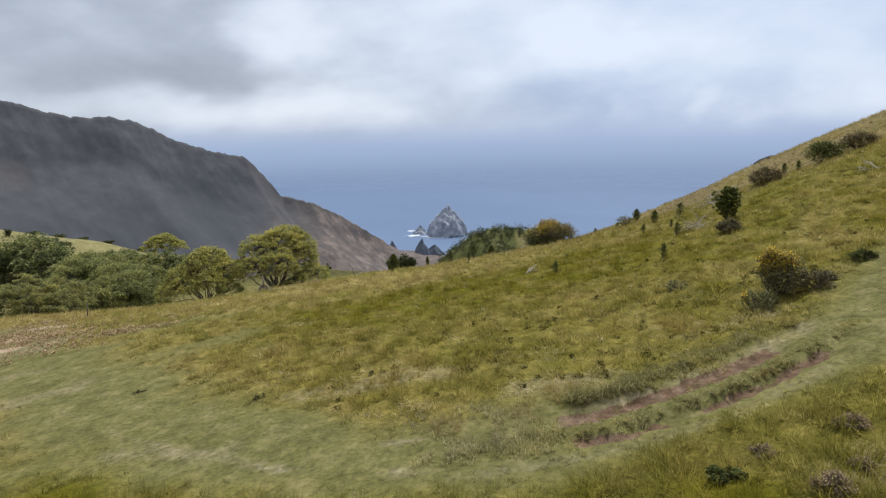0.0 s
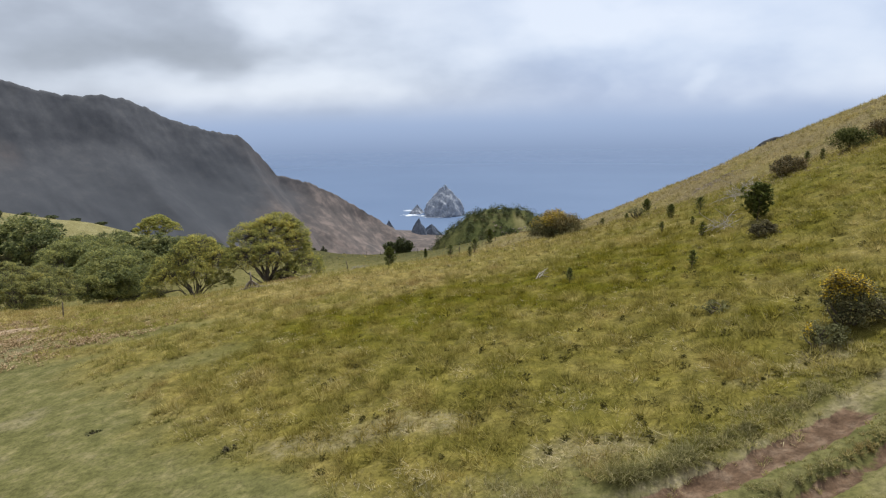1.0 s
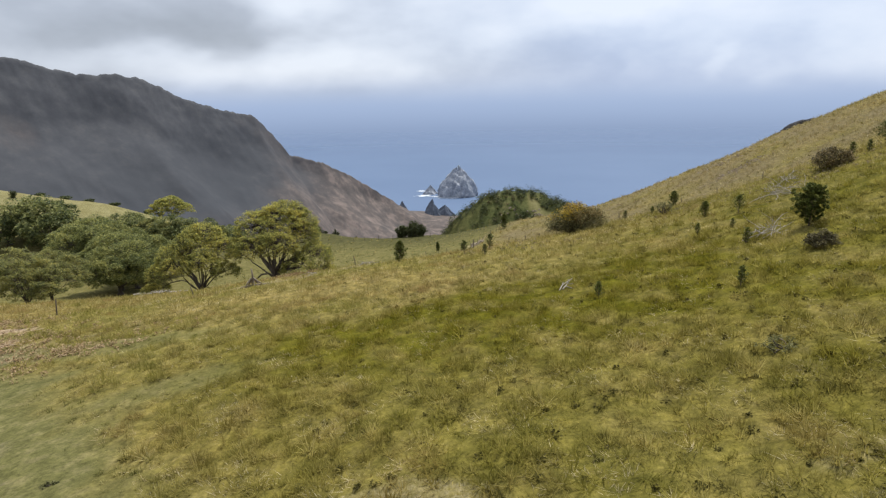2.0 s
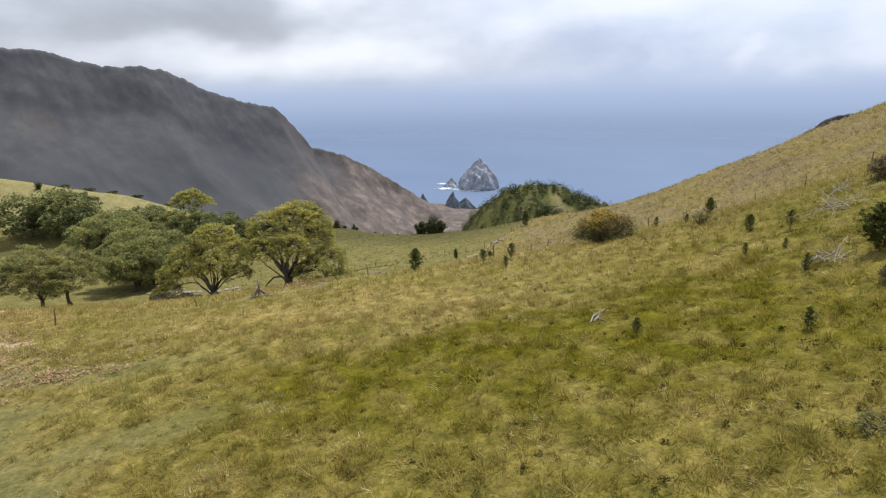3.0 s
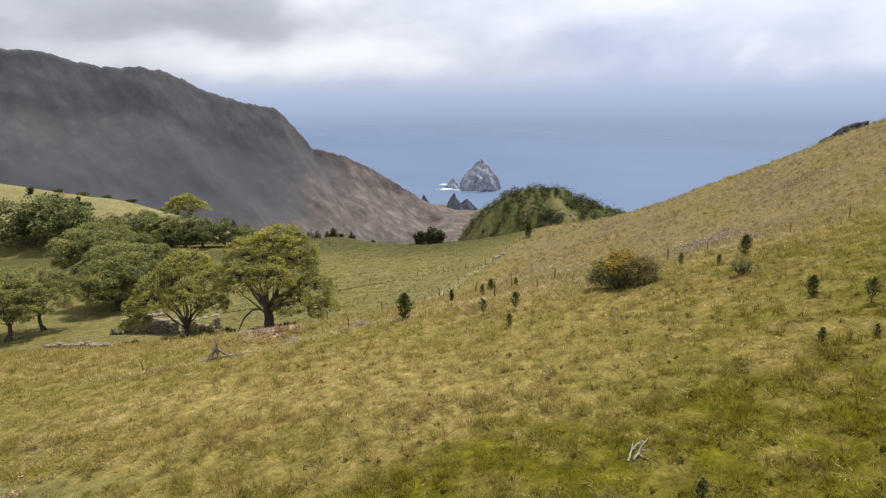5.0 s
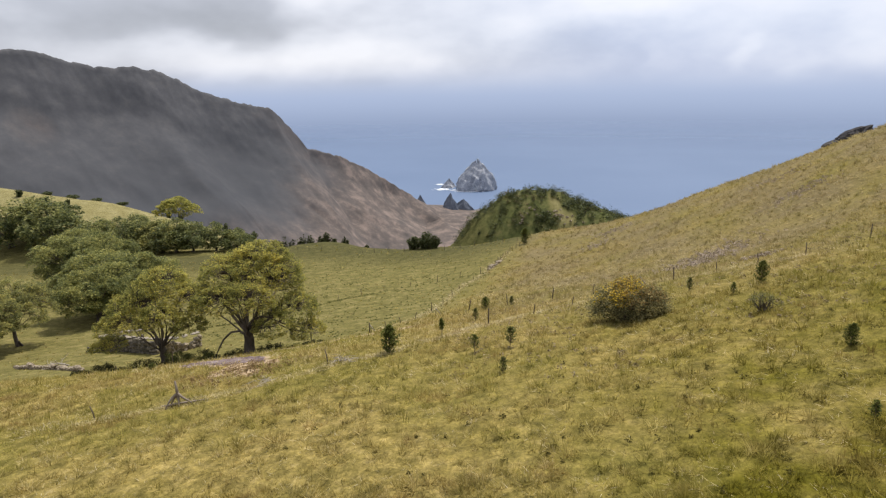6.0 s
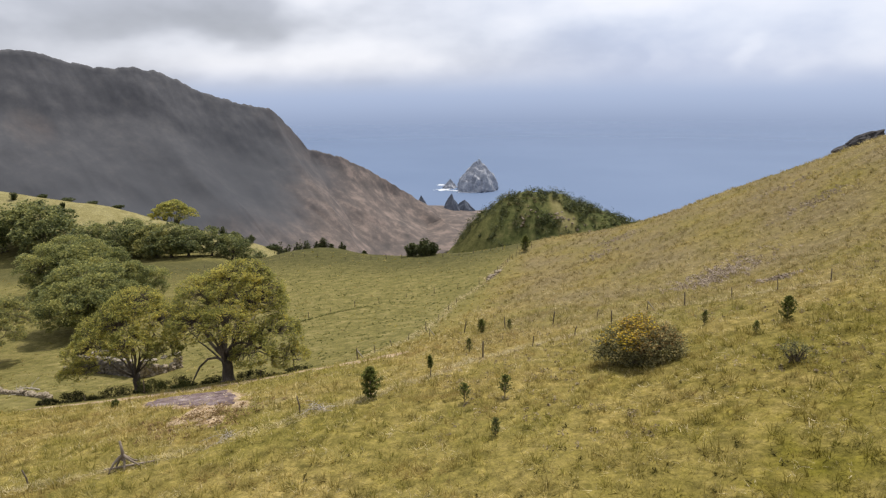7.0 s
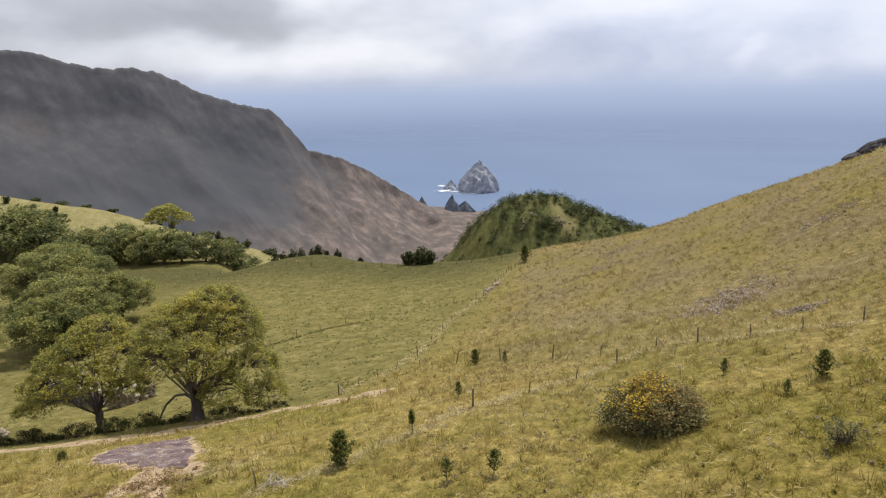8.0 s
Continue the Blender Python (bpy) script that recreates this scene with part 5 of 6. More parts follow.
fence("fence", [(-33.8, 51.3), (-23.0, 52.3), (-11.3, 59.1), (-0.9, 70.6), (2.9, 72.3), (6.4, 74.6), (9.8, 77.4), (13.5, 80.8), (16.4, 79.8), (19.8, 78.6), (22.5, 76.6), (25.8, 75.4), (29.6, 73.5), (34.0, 71.0)], "old post fence of weathered timber across the slope", braces=(7,))
fence("fence", [(-13.8, 83.5), (-12.7, 86.8), (-11.6, 90.5), (-10.4, 95.0), (-7.8, 94.9), (-9.2, 103.0), (-8.4, 112.0), (-7.6, 120.5), (-6.9, 128.6), (-4.8, 139.0)] + stations([(-2.2, 147), (0.5, 160), (3.2, 171), (7.5, 180)], 2.0, 3), "line of weathered posts along the meadow's edge", braces=(0, 4))
fence("fence", [(5.6, 84.6), (9.3, 81.6), (1.0, 88.5), (-3.5, 91.5)], "short run of leaning posts above the meadow")
fence("fence", stations([(-48, 112), (-37.8, 118.6), (-30.4, 130), (-18.4, 140.1), (-9.1, 143.4), (-3, 146)], 5.0, 5), "thin post fence across the pasture")
fence("fence", stations([(-95, 212), (-70, 208), (-50, 204), (-33, 200), (-18, 197), (-3, 193), (9, 184)], 4.5, 7), "thin post fence along the meadow's rim", scale=1.1)
fence("fence", [(-39.6, 78.3), (-45.0, 79.4), (-33.0, 77.6), (-22.8, 80.6), (-19.6, 81.4)], "short posts along the bank by the trees")

# ---- stone, dead wood and bare rock ----
STONE = material("field_stone", [(0.10, 0.078, 0.054), (0.20, 0.162, 0.115), (0.33, 0.275, 0.20), (0.48, 0.41, 0.31)], scale=1.6, fine=6, rough=0.95, bump_=0.6)


STONE_DARK = material("mossy_dark_stone", [(0.045, 0.040, 0.031), (0.092, 0.080, 0.061), (0.155, 0.134, 0.102), (0.26, 0.228, 0.175)], scale=1.2, fine=6, rough=0.95, bump_=0.6)
STONE_PALE = material("pale_coping_stone", [(0.16, 0.135, 0.105), (0.26, 0.225, 0.18), (0.42, 0.375, 0.31)], scale=1.6, fine=6, rough=0.9, bump_=0.5)


def stone_mesh(seed, mat):
    rng = np.random.default_rng(seed)
    bm = bmesh.new()
    bmesh.ops.create_icosphere(bm, subdivisions=1, radius=0.5)
    for v in bm.verts:
        v.co = Vector([round(c * 1.6, 1) / 1.6 for c in v.co]) * rng.uniform(0.8, 1.12)
    me = bpy.data.meshes.new("stone")
    bm.to_mesh(me)
    bm.free()
    me.materials.append(mat)
    return me


STONES = [stone_mesh(i, STONE) for i in range(6)]
DARK_STONES = [stone_mesh(10 + i, STONE_DARK) for i in range(6)]
COPING = [stone_mesh(20 + i, STONE_PALE) for i in range(4)]


def stone_wall(line, high, label, seed, size=0.42, ruin=0.35, stones=STONES, coping=False):
    """A dry-stone wall: stones laid in courses along a line, its top broken down."""
    rng = np.random.default_rng(seed)
    places = along_line(np.array(line, float), 0.05)
    run = np.concatenate([[0], np.cumsum(np.linalg.norm(np.diff(places, axis=0), axis=1))])
    x0, y0 = places[0]
    ob = new("stone_wall")
    ob.location = (x0, y0, ground_at(x0, y0))
    tagged(ob, label, "stone wall")
    for c in range(max(1, round(high / (size * 0.55)))):
        s = rng.uniform(0, size)
        while s < run[-1]:
            tall = 0.5 + 0.5 * math.sin(s * 1.1 + seed) + rng.normal(0, 0.15)
            if (c + 1) * size * 0.55 <= high * (1 - ruin * (1 - tall)):
                x, y = np.interp(s, run, places[:, 0]), np.interp(s, run, places[:, 1])
                p = part("stone", stones[rng.integers(6)], ob)
                k = size * rng.uniform(0.75, 1.5)
                p.location = (x - x0 + rng.normal(0, 0.06), y - y0 + rng.normal(0, 0.08), ground_at(x, y) - ground_at(x0, y0) + (c + 0.35) * size * 0.55)
                p.rotation_euler = tuple(rng.uniform(-0.3, 0.3, 2)) + (rng.uniform(0, 6.28),)
                p.scale = (k * rng.uniform(1.0, 1.6), k, k * rng.uniform(0.6, 0.9))
            s += size * rng.uniform(0.55, 0.85)
    s = 0.0
    while coping and s < run[-1]:
        k = size * rng.uniform(1.0, 1.5)
        if rng.random() > 0.22:
            x, y = np.interp(s, run, places[:, 0]), np.interp(s, run, places[:, 1])
            p = part("coping_stone", COPING[rng.integers(4)], ob, "pale flat coping stone")
            p.location = (x - x0, y - y0, ground_at(x, y) - ground_at(x0, y0) + high + 0.02 + rng.normal(0, 0.05))
            p.rotation_euler = tuple(rng.uniform(-0.08, 0.08, 2)) + (rng.uniform(0, 6.28),)
            p.scale = (k * 1.3, k, k * 0.35)
        s += k * 0.8


stone_wall([(-55.6, 98.6), (-52, 96.4), (-47.5, 94.0), (-43.6, 92.0)], 2.1, "ruined dark stone wall with pale coping behind the trees", 3, size=0.62, ruin=0.12, stones=DARK_STONES, coping=True)
stone_wall([(-55.8, 98.8), (-53.8, 101.4), (-52.4, 103.2)], 2.1, "dark stone end wall of the ruin", 6, size=0.62, ruin=0.4, stones=DARK_STONES, coping=True)
stone_wall([(-42.4, 91.0), (-40.9, 92.6), (-39.4, 95.8)], 2.0, "broken pale stone corner of the ruin", 7, size=0.62, ruin=0.45, stones=STONES, coping=True)
stone_wall([(-57.6, 98.6), (-56.8, 97.6), (-55.2, 97.0)], 1.1, "low dark stones tumbled beside the ruin", 8, size=0.55, ruin=0.5, stones=DARK_STONES)
stone_wall([(-60.5, 88.8), (-56, 87.0), (-52, 85.0), (-46.2, 81.8)], 0.75, "low tumbled row of pale field stones", 4)
stone_wall([(-2.0, 149), (-0.2, 155), (0.8, 160)], 0.8, "tumbled grey stone wall along the fence line", 5, size=0.6)


def slab():
    """A sheet of bare purple-grey rock with pale streaks, lying in the slope and cracked into low plates."""
    mat = material("slab_rock", [(0.070, 0.046, 0.046), (0.125, 0.088, 0.086), (0.20, 0.152, 0.145), (0.40, 0.345, 0.325)], scale=0.55, fine=6, rough=0.85, bump_=0.7, stretch=(1, 2.6, 1), spread=0.55)
    n, m = 96, 80
    X, Y = np.meshgrid(np.linspace(-28.5, -16, n), np.linspace(62.5, 73, m))
    x, y = X.ravel(), Y.ravel()
    k = slab_share(x, y)
    plate = np.abs(fbm(x, y * 1.8, 1.5, 44, 2))
    z = relief(x, y) + 0.30 * k - 0.24 + 0.05 * fbm(x, y, 0.5, 42, 3) - 0.07 * smooth(0.10, 0.0, plate)
    i = (np.arange(m - 1)[:, None] * n + np.arange(n - 1)).ravel()
    f = i[k[i] > 0.02][:, None] + np.array([[0, 1, n + 1, n]])
    used, f = np.unique(f, return_inverse=True)
    tagged(new("rock_slab", mesh_from("rock_slab", np.stack([x, y, z], 1)[used], f.reshape(-1, 4), mat, True)), "bare purple-grey rock slab set in the slope", "rock slab")


slab()


def outcrop(x, y, wide, deep, high, seed, label):
    rng = np.random.default_rng(seed)
    mat = bpy.data.materials.get("outcrop_rock") or material("outcrop_rock", [(0.025, 0.024, 0.026), (0.055, 0.052, 0.054), (0.11, 0.10, 0.10)], scale=0.5, fine=6, bump_=0.8)
    bm = bmesh.new()
    bmesh.ops.create_icosphere(bm, subdivisions=4, radius=1.0)
    for v in bm.verts:
        k = 1 + 0.35 * noise.fractal(v.co * 1.7 + Vector((seed, 0, 0)), 0.6, 2.0, 5)
        v.co = Vector((v.co.x * wide / 2 * k, v.co.y * deep / 2 * k, v.co.z * high * k))
    me = bpy.data.meshes.new("rock_outcrop")
    bm.to_mesh(me)
    bm.free()
    me.materials.append(mat)
    ob = new("rock_outcrop", me)
    ob.location = (x, y, ground_at(x, y) - 0.45)
    ob.rotation_euler = (0, radians(-22), 0)
    tagged(ob, label, "rock")


outcrop(87.5, 186, 13, 5, 2.5, 3, "dark rock outcrop on the hill's skyline")


def branches(name, x, y, size, count, seed, label, category, thick=0.035, rise=1.0):
    """A heap of bleached dead branches, each with forks."""
    rng = np.random.default_rng(seed)
    ob = thing(name, x, y, label, category)
    for _ in range(count):
        k = Pile()
        a, r = rng.uniform(0, 6.28), size * rng.uniform(0.35, 0.6)
        c = rng.normal(0, size * 0.16, 2)
        p0 = np.array([c[0] - math.cos(a) * r, c[1] - math.sin(a) * r, 0])
        p1 = np.array([c[0] + math.cos(a) * r, c[1] + math.sin(a) * r, 0])
        for p, lift in ((p0, 0.02), (p1, rise * rng.uniform(0.15, 0.5) * min(size, 1.6))):
            p[2] = ground_at(x + p[0], y + p[1]) - ob.location.z + lift
        line = bend(rng, p0, p1, 7, 0.06, 0.04)
        k.add(*tube(line, np.linspace(thick, thick * 0.35, 7), 6))
        for j in (2, 3, 4, 5):
            e = line[j] + rng.normal(0, 0.25, 3) * size * [1, 1, 0.4 * rise] + [0, 0, 0.12 * size * rise]
            k.add(*tube(bend(rng, line[j], e, 4, 0.08), np.linspace(thick * 0.55, thick * 0.2, 4), 5))
        part("branch", k.mesh("branch", DEADWOOD, True), ob)


branches("dead_branch", 3.7, 35.6, 0.9, 2, 311, "bleached forked dead branch lying in the grass", "dead branch", 0.04)
branches("branch_heap", 13.9, 37.7, 1.8, 7, 302, "heap of bleached dead branches in the grass", "branch heap", 0.026)
branches("branch_heap", 18.8, 47.2, 2.6, 8, 303, "heap of bleached dead branches in the grass", "branch heap", 0.028)
branches("branch_heap", 22.9, 54.3, 1.6, 4, 304, "small heap of bleached dead branches", "branch heap")
branches("branch_heap", -14.4, 56.0, 1.9, 5, 305, "low scatter of grey dead branches on the slope", "branch heap", 0.018, 0.25)
branches("branch_heap", -10.2, 59.5, 2.0, 6, 306, "low scatter of dead branches by a post", "branch heap", 0.026, 0.25)
branches("branch_heap", -53.0, 86.6, 2.2, 5, 307, "heap of dark dead branches by the stones", "branch heap", 0.06)
branches("branch_heap", 24.5, 38.5, 1.2, 3, 308, "small bleached dead branch on the slope", "branch heap", 0.04)


STUMP = material("weathered_stump", [(0.13, 0.10, 0.075), (0.21, 0.17, 0.13), (0.31, 0.26, 0.205)], scale=4.0, fine=5, stretch=(1, 1, 0.4), bump_=0.5)


def snag(x, y):
    """A cut stump on spread dead roots."""
    rng = np.random.default_rng(9)
    ob = thing("tree_stump", x, y, "grey dead stump on spread bare roots", "tree stump")
    k = Pile()
    k.add(*tube([(0, 0, 0.45), (0.0, 0, 0.9), (-0.06, 0.02, 1.5)], [0.12, 0.075, 0.05], 8))
    part("stump", k.mesh("stump", STUMP, True), ob)
    for a in np.arange(6) * 1.05:
        r = rng.uniform(0.5, 0.9)
        k = Pile()
        ex, ey = math.cos(a) * r, math.sin(a) * r
        k.add(*tube(bend(rng, (0, 0, 0.75), (ex, ey, ground_at(x + ex, y + ey) - ob.location.z), 5, 0.05), np.linspace(0.085, 0.03, 5), 6))
        part("root", k.mesh("root", STUMP, True), ob)
    k = Pile()
    ends = [(-0.9, -0.3), (1.3, 0.5)]
    k.add(*tube(bend(rng, *[(a, b, ground_at(x + a, y + b) - ob.location.z + 0.08) for a, b in ends], 6, 0.03), np.linspace(0.07, 0.04, 6), 6))
    part("log", k.mesh("log", STUMP, True), ob)


snag(-18.4, 53.2)

# ---- grass, heather and scrub ----


def turf_material(name, dry, green, moist=None, translucent=0.35, tufted=False):
    """Blades whose colour drifts over the hill in patches and from tuft to tuft."""
    m = bpy.data.materials.new(name)
    m.use_nodes = True
    n, l = nodes_of(m.node_tree)
    where = n("ShaderNodeTexCoord").outputs["Object"]
    geo = n("ShaderNodeNewGeometry").outputs["Random Per Island"]
    if tufted:
        own, single, tuft = n("ShaderNodeAttribute"), n("ShaderNodeMath"), n("ShaderNodeMath")
        own.attribute_name, single.operation, tuft.operation = "tone", "MULTIPLY", "MULTIPLY_ADD"
        l(geo, single.inputs[0])
        single.inputs[1].default_value = 0.30
        l(own.outputs["Fac"], tuft.inputs[0])
        tuft.inputs[1].default_value = 0.80
        l(single.outputs[0], tuft.inputs[2])
        geo = tuft.outputs[0]
    outs = []
    for stops in (dry, green):
        r = ramp(n("ShaderNodeValToRGB"), [(i / (len(stops) - 1), c) for i, c in enumerate(stops)])
        l(geo, r.inputs[0])
        outs.append(r.outputs[0])
    big, small = n("ShaderNodeTexNoise"), n("ShaderNodeTexNoise")
    for k, s in ((big, 0.07), (small, 0.55)):
        k.inputs["Scale"].default_value, k.inputs["Detail"].default_value = s, 4
        l(where, k.inputs["Vector"])
    add = n("ShaderNodeMath")
    add.operation = "MULTIPLY_ADD"
    add.inputs[1].default_value = 0.75
    l(small.outputs[0], add.inputs[0])
    l(big.outputs[0], add.inputs[2])
    f = ramp(n("ShaderNodeValToRGB"), [(0.72, (0, 0, 0)), (1.0, (1, 1, 1))])
    half = n("ShaderNodeMath")
    half.inputs[1].default_value = 0.0
    l(add.outputs[0], half.inputs[0])
    l(half.outputs[0], f.inputs[0])
    mx = n("ShaderNodeMix")
    mx.data_type = "RGBA"
    l(f.outputs[0], mx.inputs[0])
    l(outs[0], mx.inputs[6])
    l(outs[1], mx.inputs[7])
    # clumps a stride or so across, and rusty patches
    clump, tone, cl = n("ShaderNodeTexNoise"), n("ShaderNodeMix"), n("ShaderNodeValToRGB")
    clump.inputs["Scale"].default_value, clump.inputs["Detail"].default_value, clump.inputs["Roughness"].default_value = 1.25, 9, 0.76
    l(where, clump.inputs["Vector"])
    ramp(cl, [(0.32, (0.52, 0.54, 0.54)), (0.50, (0.98, 0.98, 0.98)), (0.68, (1.34, 1.32, 1.26))])
    l(clump.outputs[0], cl.inputs[0])
    tone.data_type, tone.blend_type = "RGBA", "MULTIPLY"
    tone.inputs[0].default_value = 1.0
    l(mx.outputs[2], tone.inputs[6])
    l(cl.outputs[0], tone.inputs[7])
    rust, rr, mr = n("ShaderNodeTexNoise"), n("ShaderNodeValToRGB"), n("ShaderNodeMix")
    rust.inputs["Scale"].default_value, rust.inputs["Detail"].default_value = 0.33, 6
    l(where, rust.inputs["Vector"])
    ramp(rr, [(0.54, (0, 0, 0)), (0.70, (0.6, 0.6, 0.6))])
    l(rust.outputs[0], rr.inputs[0])
    mr.data_type = "RGBA"
    mr.inputs[7].default_value = (0.32, 0.215, 0.085, 1)
    l(rr.outputs[0], mr.inputs[0])
    l(tone.outputs[2], mr.inputs[6])
    mx = mr
    if moist:
        k, mo = n("ShaderNodeAttribute"), n("ShaderNodeMix")
        k.attribute_name, mo.data_type = "upland", "RGBA"
        l(k.outputs["Fac"], mo.inputs[0])
        l(mx.outputs[2], mo.inputs[6])
        r = ramp(n("ShaderNodeValToRGB"), [(0, (0.20, 0.163, 0.075)), (0.5, (0.305, 0.245, 0.125)), (1, (0.45, 0.37, 0.215))])
        l(geo, r.inputs[0])
        l(r.outputs[0], mo.inputs[7])
        mx = mo
        r, k, mo = ramp(n("ShaderNodeValToRGB"), [(i / (len(moist) - 1), c) for i, c in enumerate(moist)]), n("ShaderNodeAttribute"), n("ShaderNodeMix")
        l(geo, r.inputs[0])
        k.attribute_name, mo.data_type = "lush", "RGBA"
        l(k.outputs["Fac"], mo.inputs[0])
        l(mx.outputs[2], mo.inputs[6])
        l(r.outputs[0], mo.inputs[7])
        mx = mo
        r, k, mo = ramp(n("ShaderNodeValToRGB"), [(0, (0.135, 0.145, 0.044)), (0.5, (0.212, 0.215, 0.072)), (1, (0.32, 0.305, 0.13))]), n("ShaderNodeAttribute"), n("ShaderNodeMix")
        l(geo, r.inputs[0])
        k.attribute_name, mo.data_type = "lane", "RGBA"
        l(k.outputs["Fac"], mo.inputs[0])
        l(mx.outputs[2], mo.inputs[6])
        l(r.outputs[0], mo.inputs[7])
        mx = mo
    b, t, sh = n("ShaderNodeBsdfPrincipled"), n("ShaderNodeBsdfTranslucent"), n("ShaderNodeMixShader")
    b.inputs["Roughness"].default_value, b.inputs["Specular IOR Level"].default_value = 0.85, 0.06
    l(mx.outputs[2], b.inputs["Base Color"])
    l(mx.outputs[2], t.inputs["Color"])
    sh.inputs[0].default_value = translucent
    l(b.outputs[0], sh.inputs[1])
    l(t.outputs[0], sh.inputs[2])
    l(sh.outputs[0], n("ShaderNodeOutputMaterial").inputs[0])
    return m


def blades(rng, x, y, high, wide, count, lean=0.55, spread_=0.16, plain=False):
    """Tufts at x, y: count bent blades each, every blade two triangles joined to its tuft by a shared foot."""
    k = len(x)
    z = relief(x, y)
    bx, by, bz, h = (np.repeat(v, count) for v in (x, y, z, high))
    w, n = np.repeat(wide, count), k * count
    a = rng.uniform(0, 2 * np.pi, n)
    l = lean * rng.random(n) ** 0.7
    h = h * rng.uniform(0.55, 1.15, n)
    r = np.repeat(high, count) * spread_ * rng.random(n)
    out = np.stack([np.cos(a), np.sin(a), np.zeros(n)], 1)
    turn = a + rng.normal(0, 0.5, n)
    side = np.stack([-np.sin(turn), np.cos(turn), np.zeros(n)], 1) * w[:, None]
    foot = np.stack([bx, by, bz - 0.03], 1) + out * r[:, None]
    mid = foot + out * (h * l * 0.45)[:, None] + np.array([0, 0, 1]) * (h * (0.66 - 0.12 * l))[:, None]
    tip = foot + out * (h * l * 1.15)[:, None] + np.array([0, 0, 1]) * (h * (1 - 0.45 * l))[:, None]
    if plain:
        v = np.stack([foot - side * 0.5, foot + side * 0.5, tip], 1).reshape(-1, 3)
        return v, np.arange(n)[:, None] * 3 + [[0, 1, 2]]
    v = np.stack([foot - side * 0.5, foot + side * 0.5, mid + side * 0.38, mid - side * 0.38, tip], 1).reshape(-1, 3)
    i = np.arange(n)[:, None] * 5
    f = np.concatenate([i + [0, 1, 2], i + [0, 2, 3], i + [3, 2, 4]], 0)
    return v, f


def grass():
    """Tussocks of one tone each, standing over a lower, splayed growth."""
    rng = np.random.default_rng(77)
    mat = turf_material("grass_blades", [(0.185, 0.143, 0.038), (0.290, 0.228, 0.070), (0.435, 0.345, 0.132), (0.67, 0.548, 0.268)],
                        [(0.160, 0.147, 0.030), (0.248, 0.224, 0.050), (0.368, 0.320, 0.088), (0.57, 0.48, 0.175)],
                        [(0.086, 0.078, 0.008), (0.152, 0.135, 0.012), (0.240, 0.207, 0.022), (0.37, 0.310, 0.056)], 0.55, True)
    pile, tones, lanes = Pile(), [], []
    for y0, y1, per in ((7, 13, 26), (13, 15, 17), (15, 26, 13), (26, 42, 10), (42, 65, 5.2), (65, 100, 2.3), (100, 150, 1.0), (150, 215, 0.4)):
        for tall, share, count in ((1, 0.62, 22 if y1 < 43 else 13), (0, 0.95, 13 if y1 < 43 else 9)):
            x0, x1 = -(0.95 * y1 + 4), 0.72 * y1 + 6
            n = int((y1 - y0) * (x1 - x0) * per * share)
            x, y = rng.uniform(x0, x1, n), rng.uniform(y0, y1, n)
            keep = (x > -0.95 * y - 6) & (x < 0.70 * y + 8)
            x, y = x[keep], y[keep]
            lane, rut, off = zones(x, y)
            bare, meadow, dry = bareness(x, y), pasture_share(x, y), dryness(x, y)
            clump = fbm(x, y, 1.3, 51, 3)
            r = rng.random(len(x))
            keep = (r > 0.45 * dry) & (r > (0.93 if tall else 0.45) * lane) & (rut < 0.2) & (r > bare * 0.94) & (r > 0.8 * meadow) & (slab_share(x, y) < 0.3)
            if tall:
                keep &= clump > -0.75 + 0.9 * rng.random(len(x))
            x, y, lane, meadow, clump, bare = x[keep], y[keep], lane[keep], meadow[keep], clump[keep], bare[keep]
            far = np.maximum(1.0, np.hypot(x, y) / 34)
            high = ((0.33 + 0.13 * clump) if tall else (0.14 + 0.03 * clump)) * rng.uniform(0.75, 1.25, len(x))
            high = high * (1 - 0.80 * lane) * (1 - 0.60 * meadow) * (1 - 0.4 * bare) * far ** 0.45 * (1 + 0.3 * smooth(13, 10.5, y))
            wide = (0.030 if tall else 0.022) * (0.62 + 0.38 * smooth(11, 22, y)) * far ** 0.95
            pile.add(*blades(rng, x, y, high, wide, count, 1.15 if tall else 1.8, 0.48 if tall else 2.0, True))
            tone = np.clip(0.46 + 0.36 * fbm(x, y, 0.8, 52, 3) + rng.normal(0, 0.24, len(x)), 0, 1)
            tone = np.clip(tone - 0.17 * smooth(4, 11, x) * smooth(38, 46, y) * smooth(78, 64, y), 0, 1)
            tones.append(np.repeat(tone, count * 3))
            lanes.append(np.repeat(lane, count * 3))
    me = pile.mesh("grass", mat)
    co = np.zeros(len(me.vertices) * 3, np.float32)
    me.vertices.foreach_get("co", co)
    co = co.reshape(-1, 3).astype(float)
    for name, value in (("lush", lushness(co[:, 0], co[:, 1])), ("upland", upland_share(co[:, 0], co[:, 1])), ("lane", np.concatenate(lanes)), ("tone", np.concatenate(tones))):
        me.attributes.new(name, "FLOAT", "POINT").data.foreach_set("value", value.astype(np.float32))
    tagged(new("grass", me), "dry olive and straw-coloured tussock grass", "grass", kind="stuff")


grass()


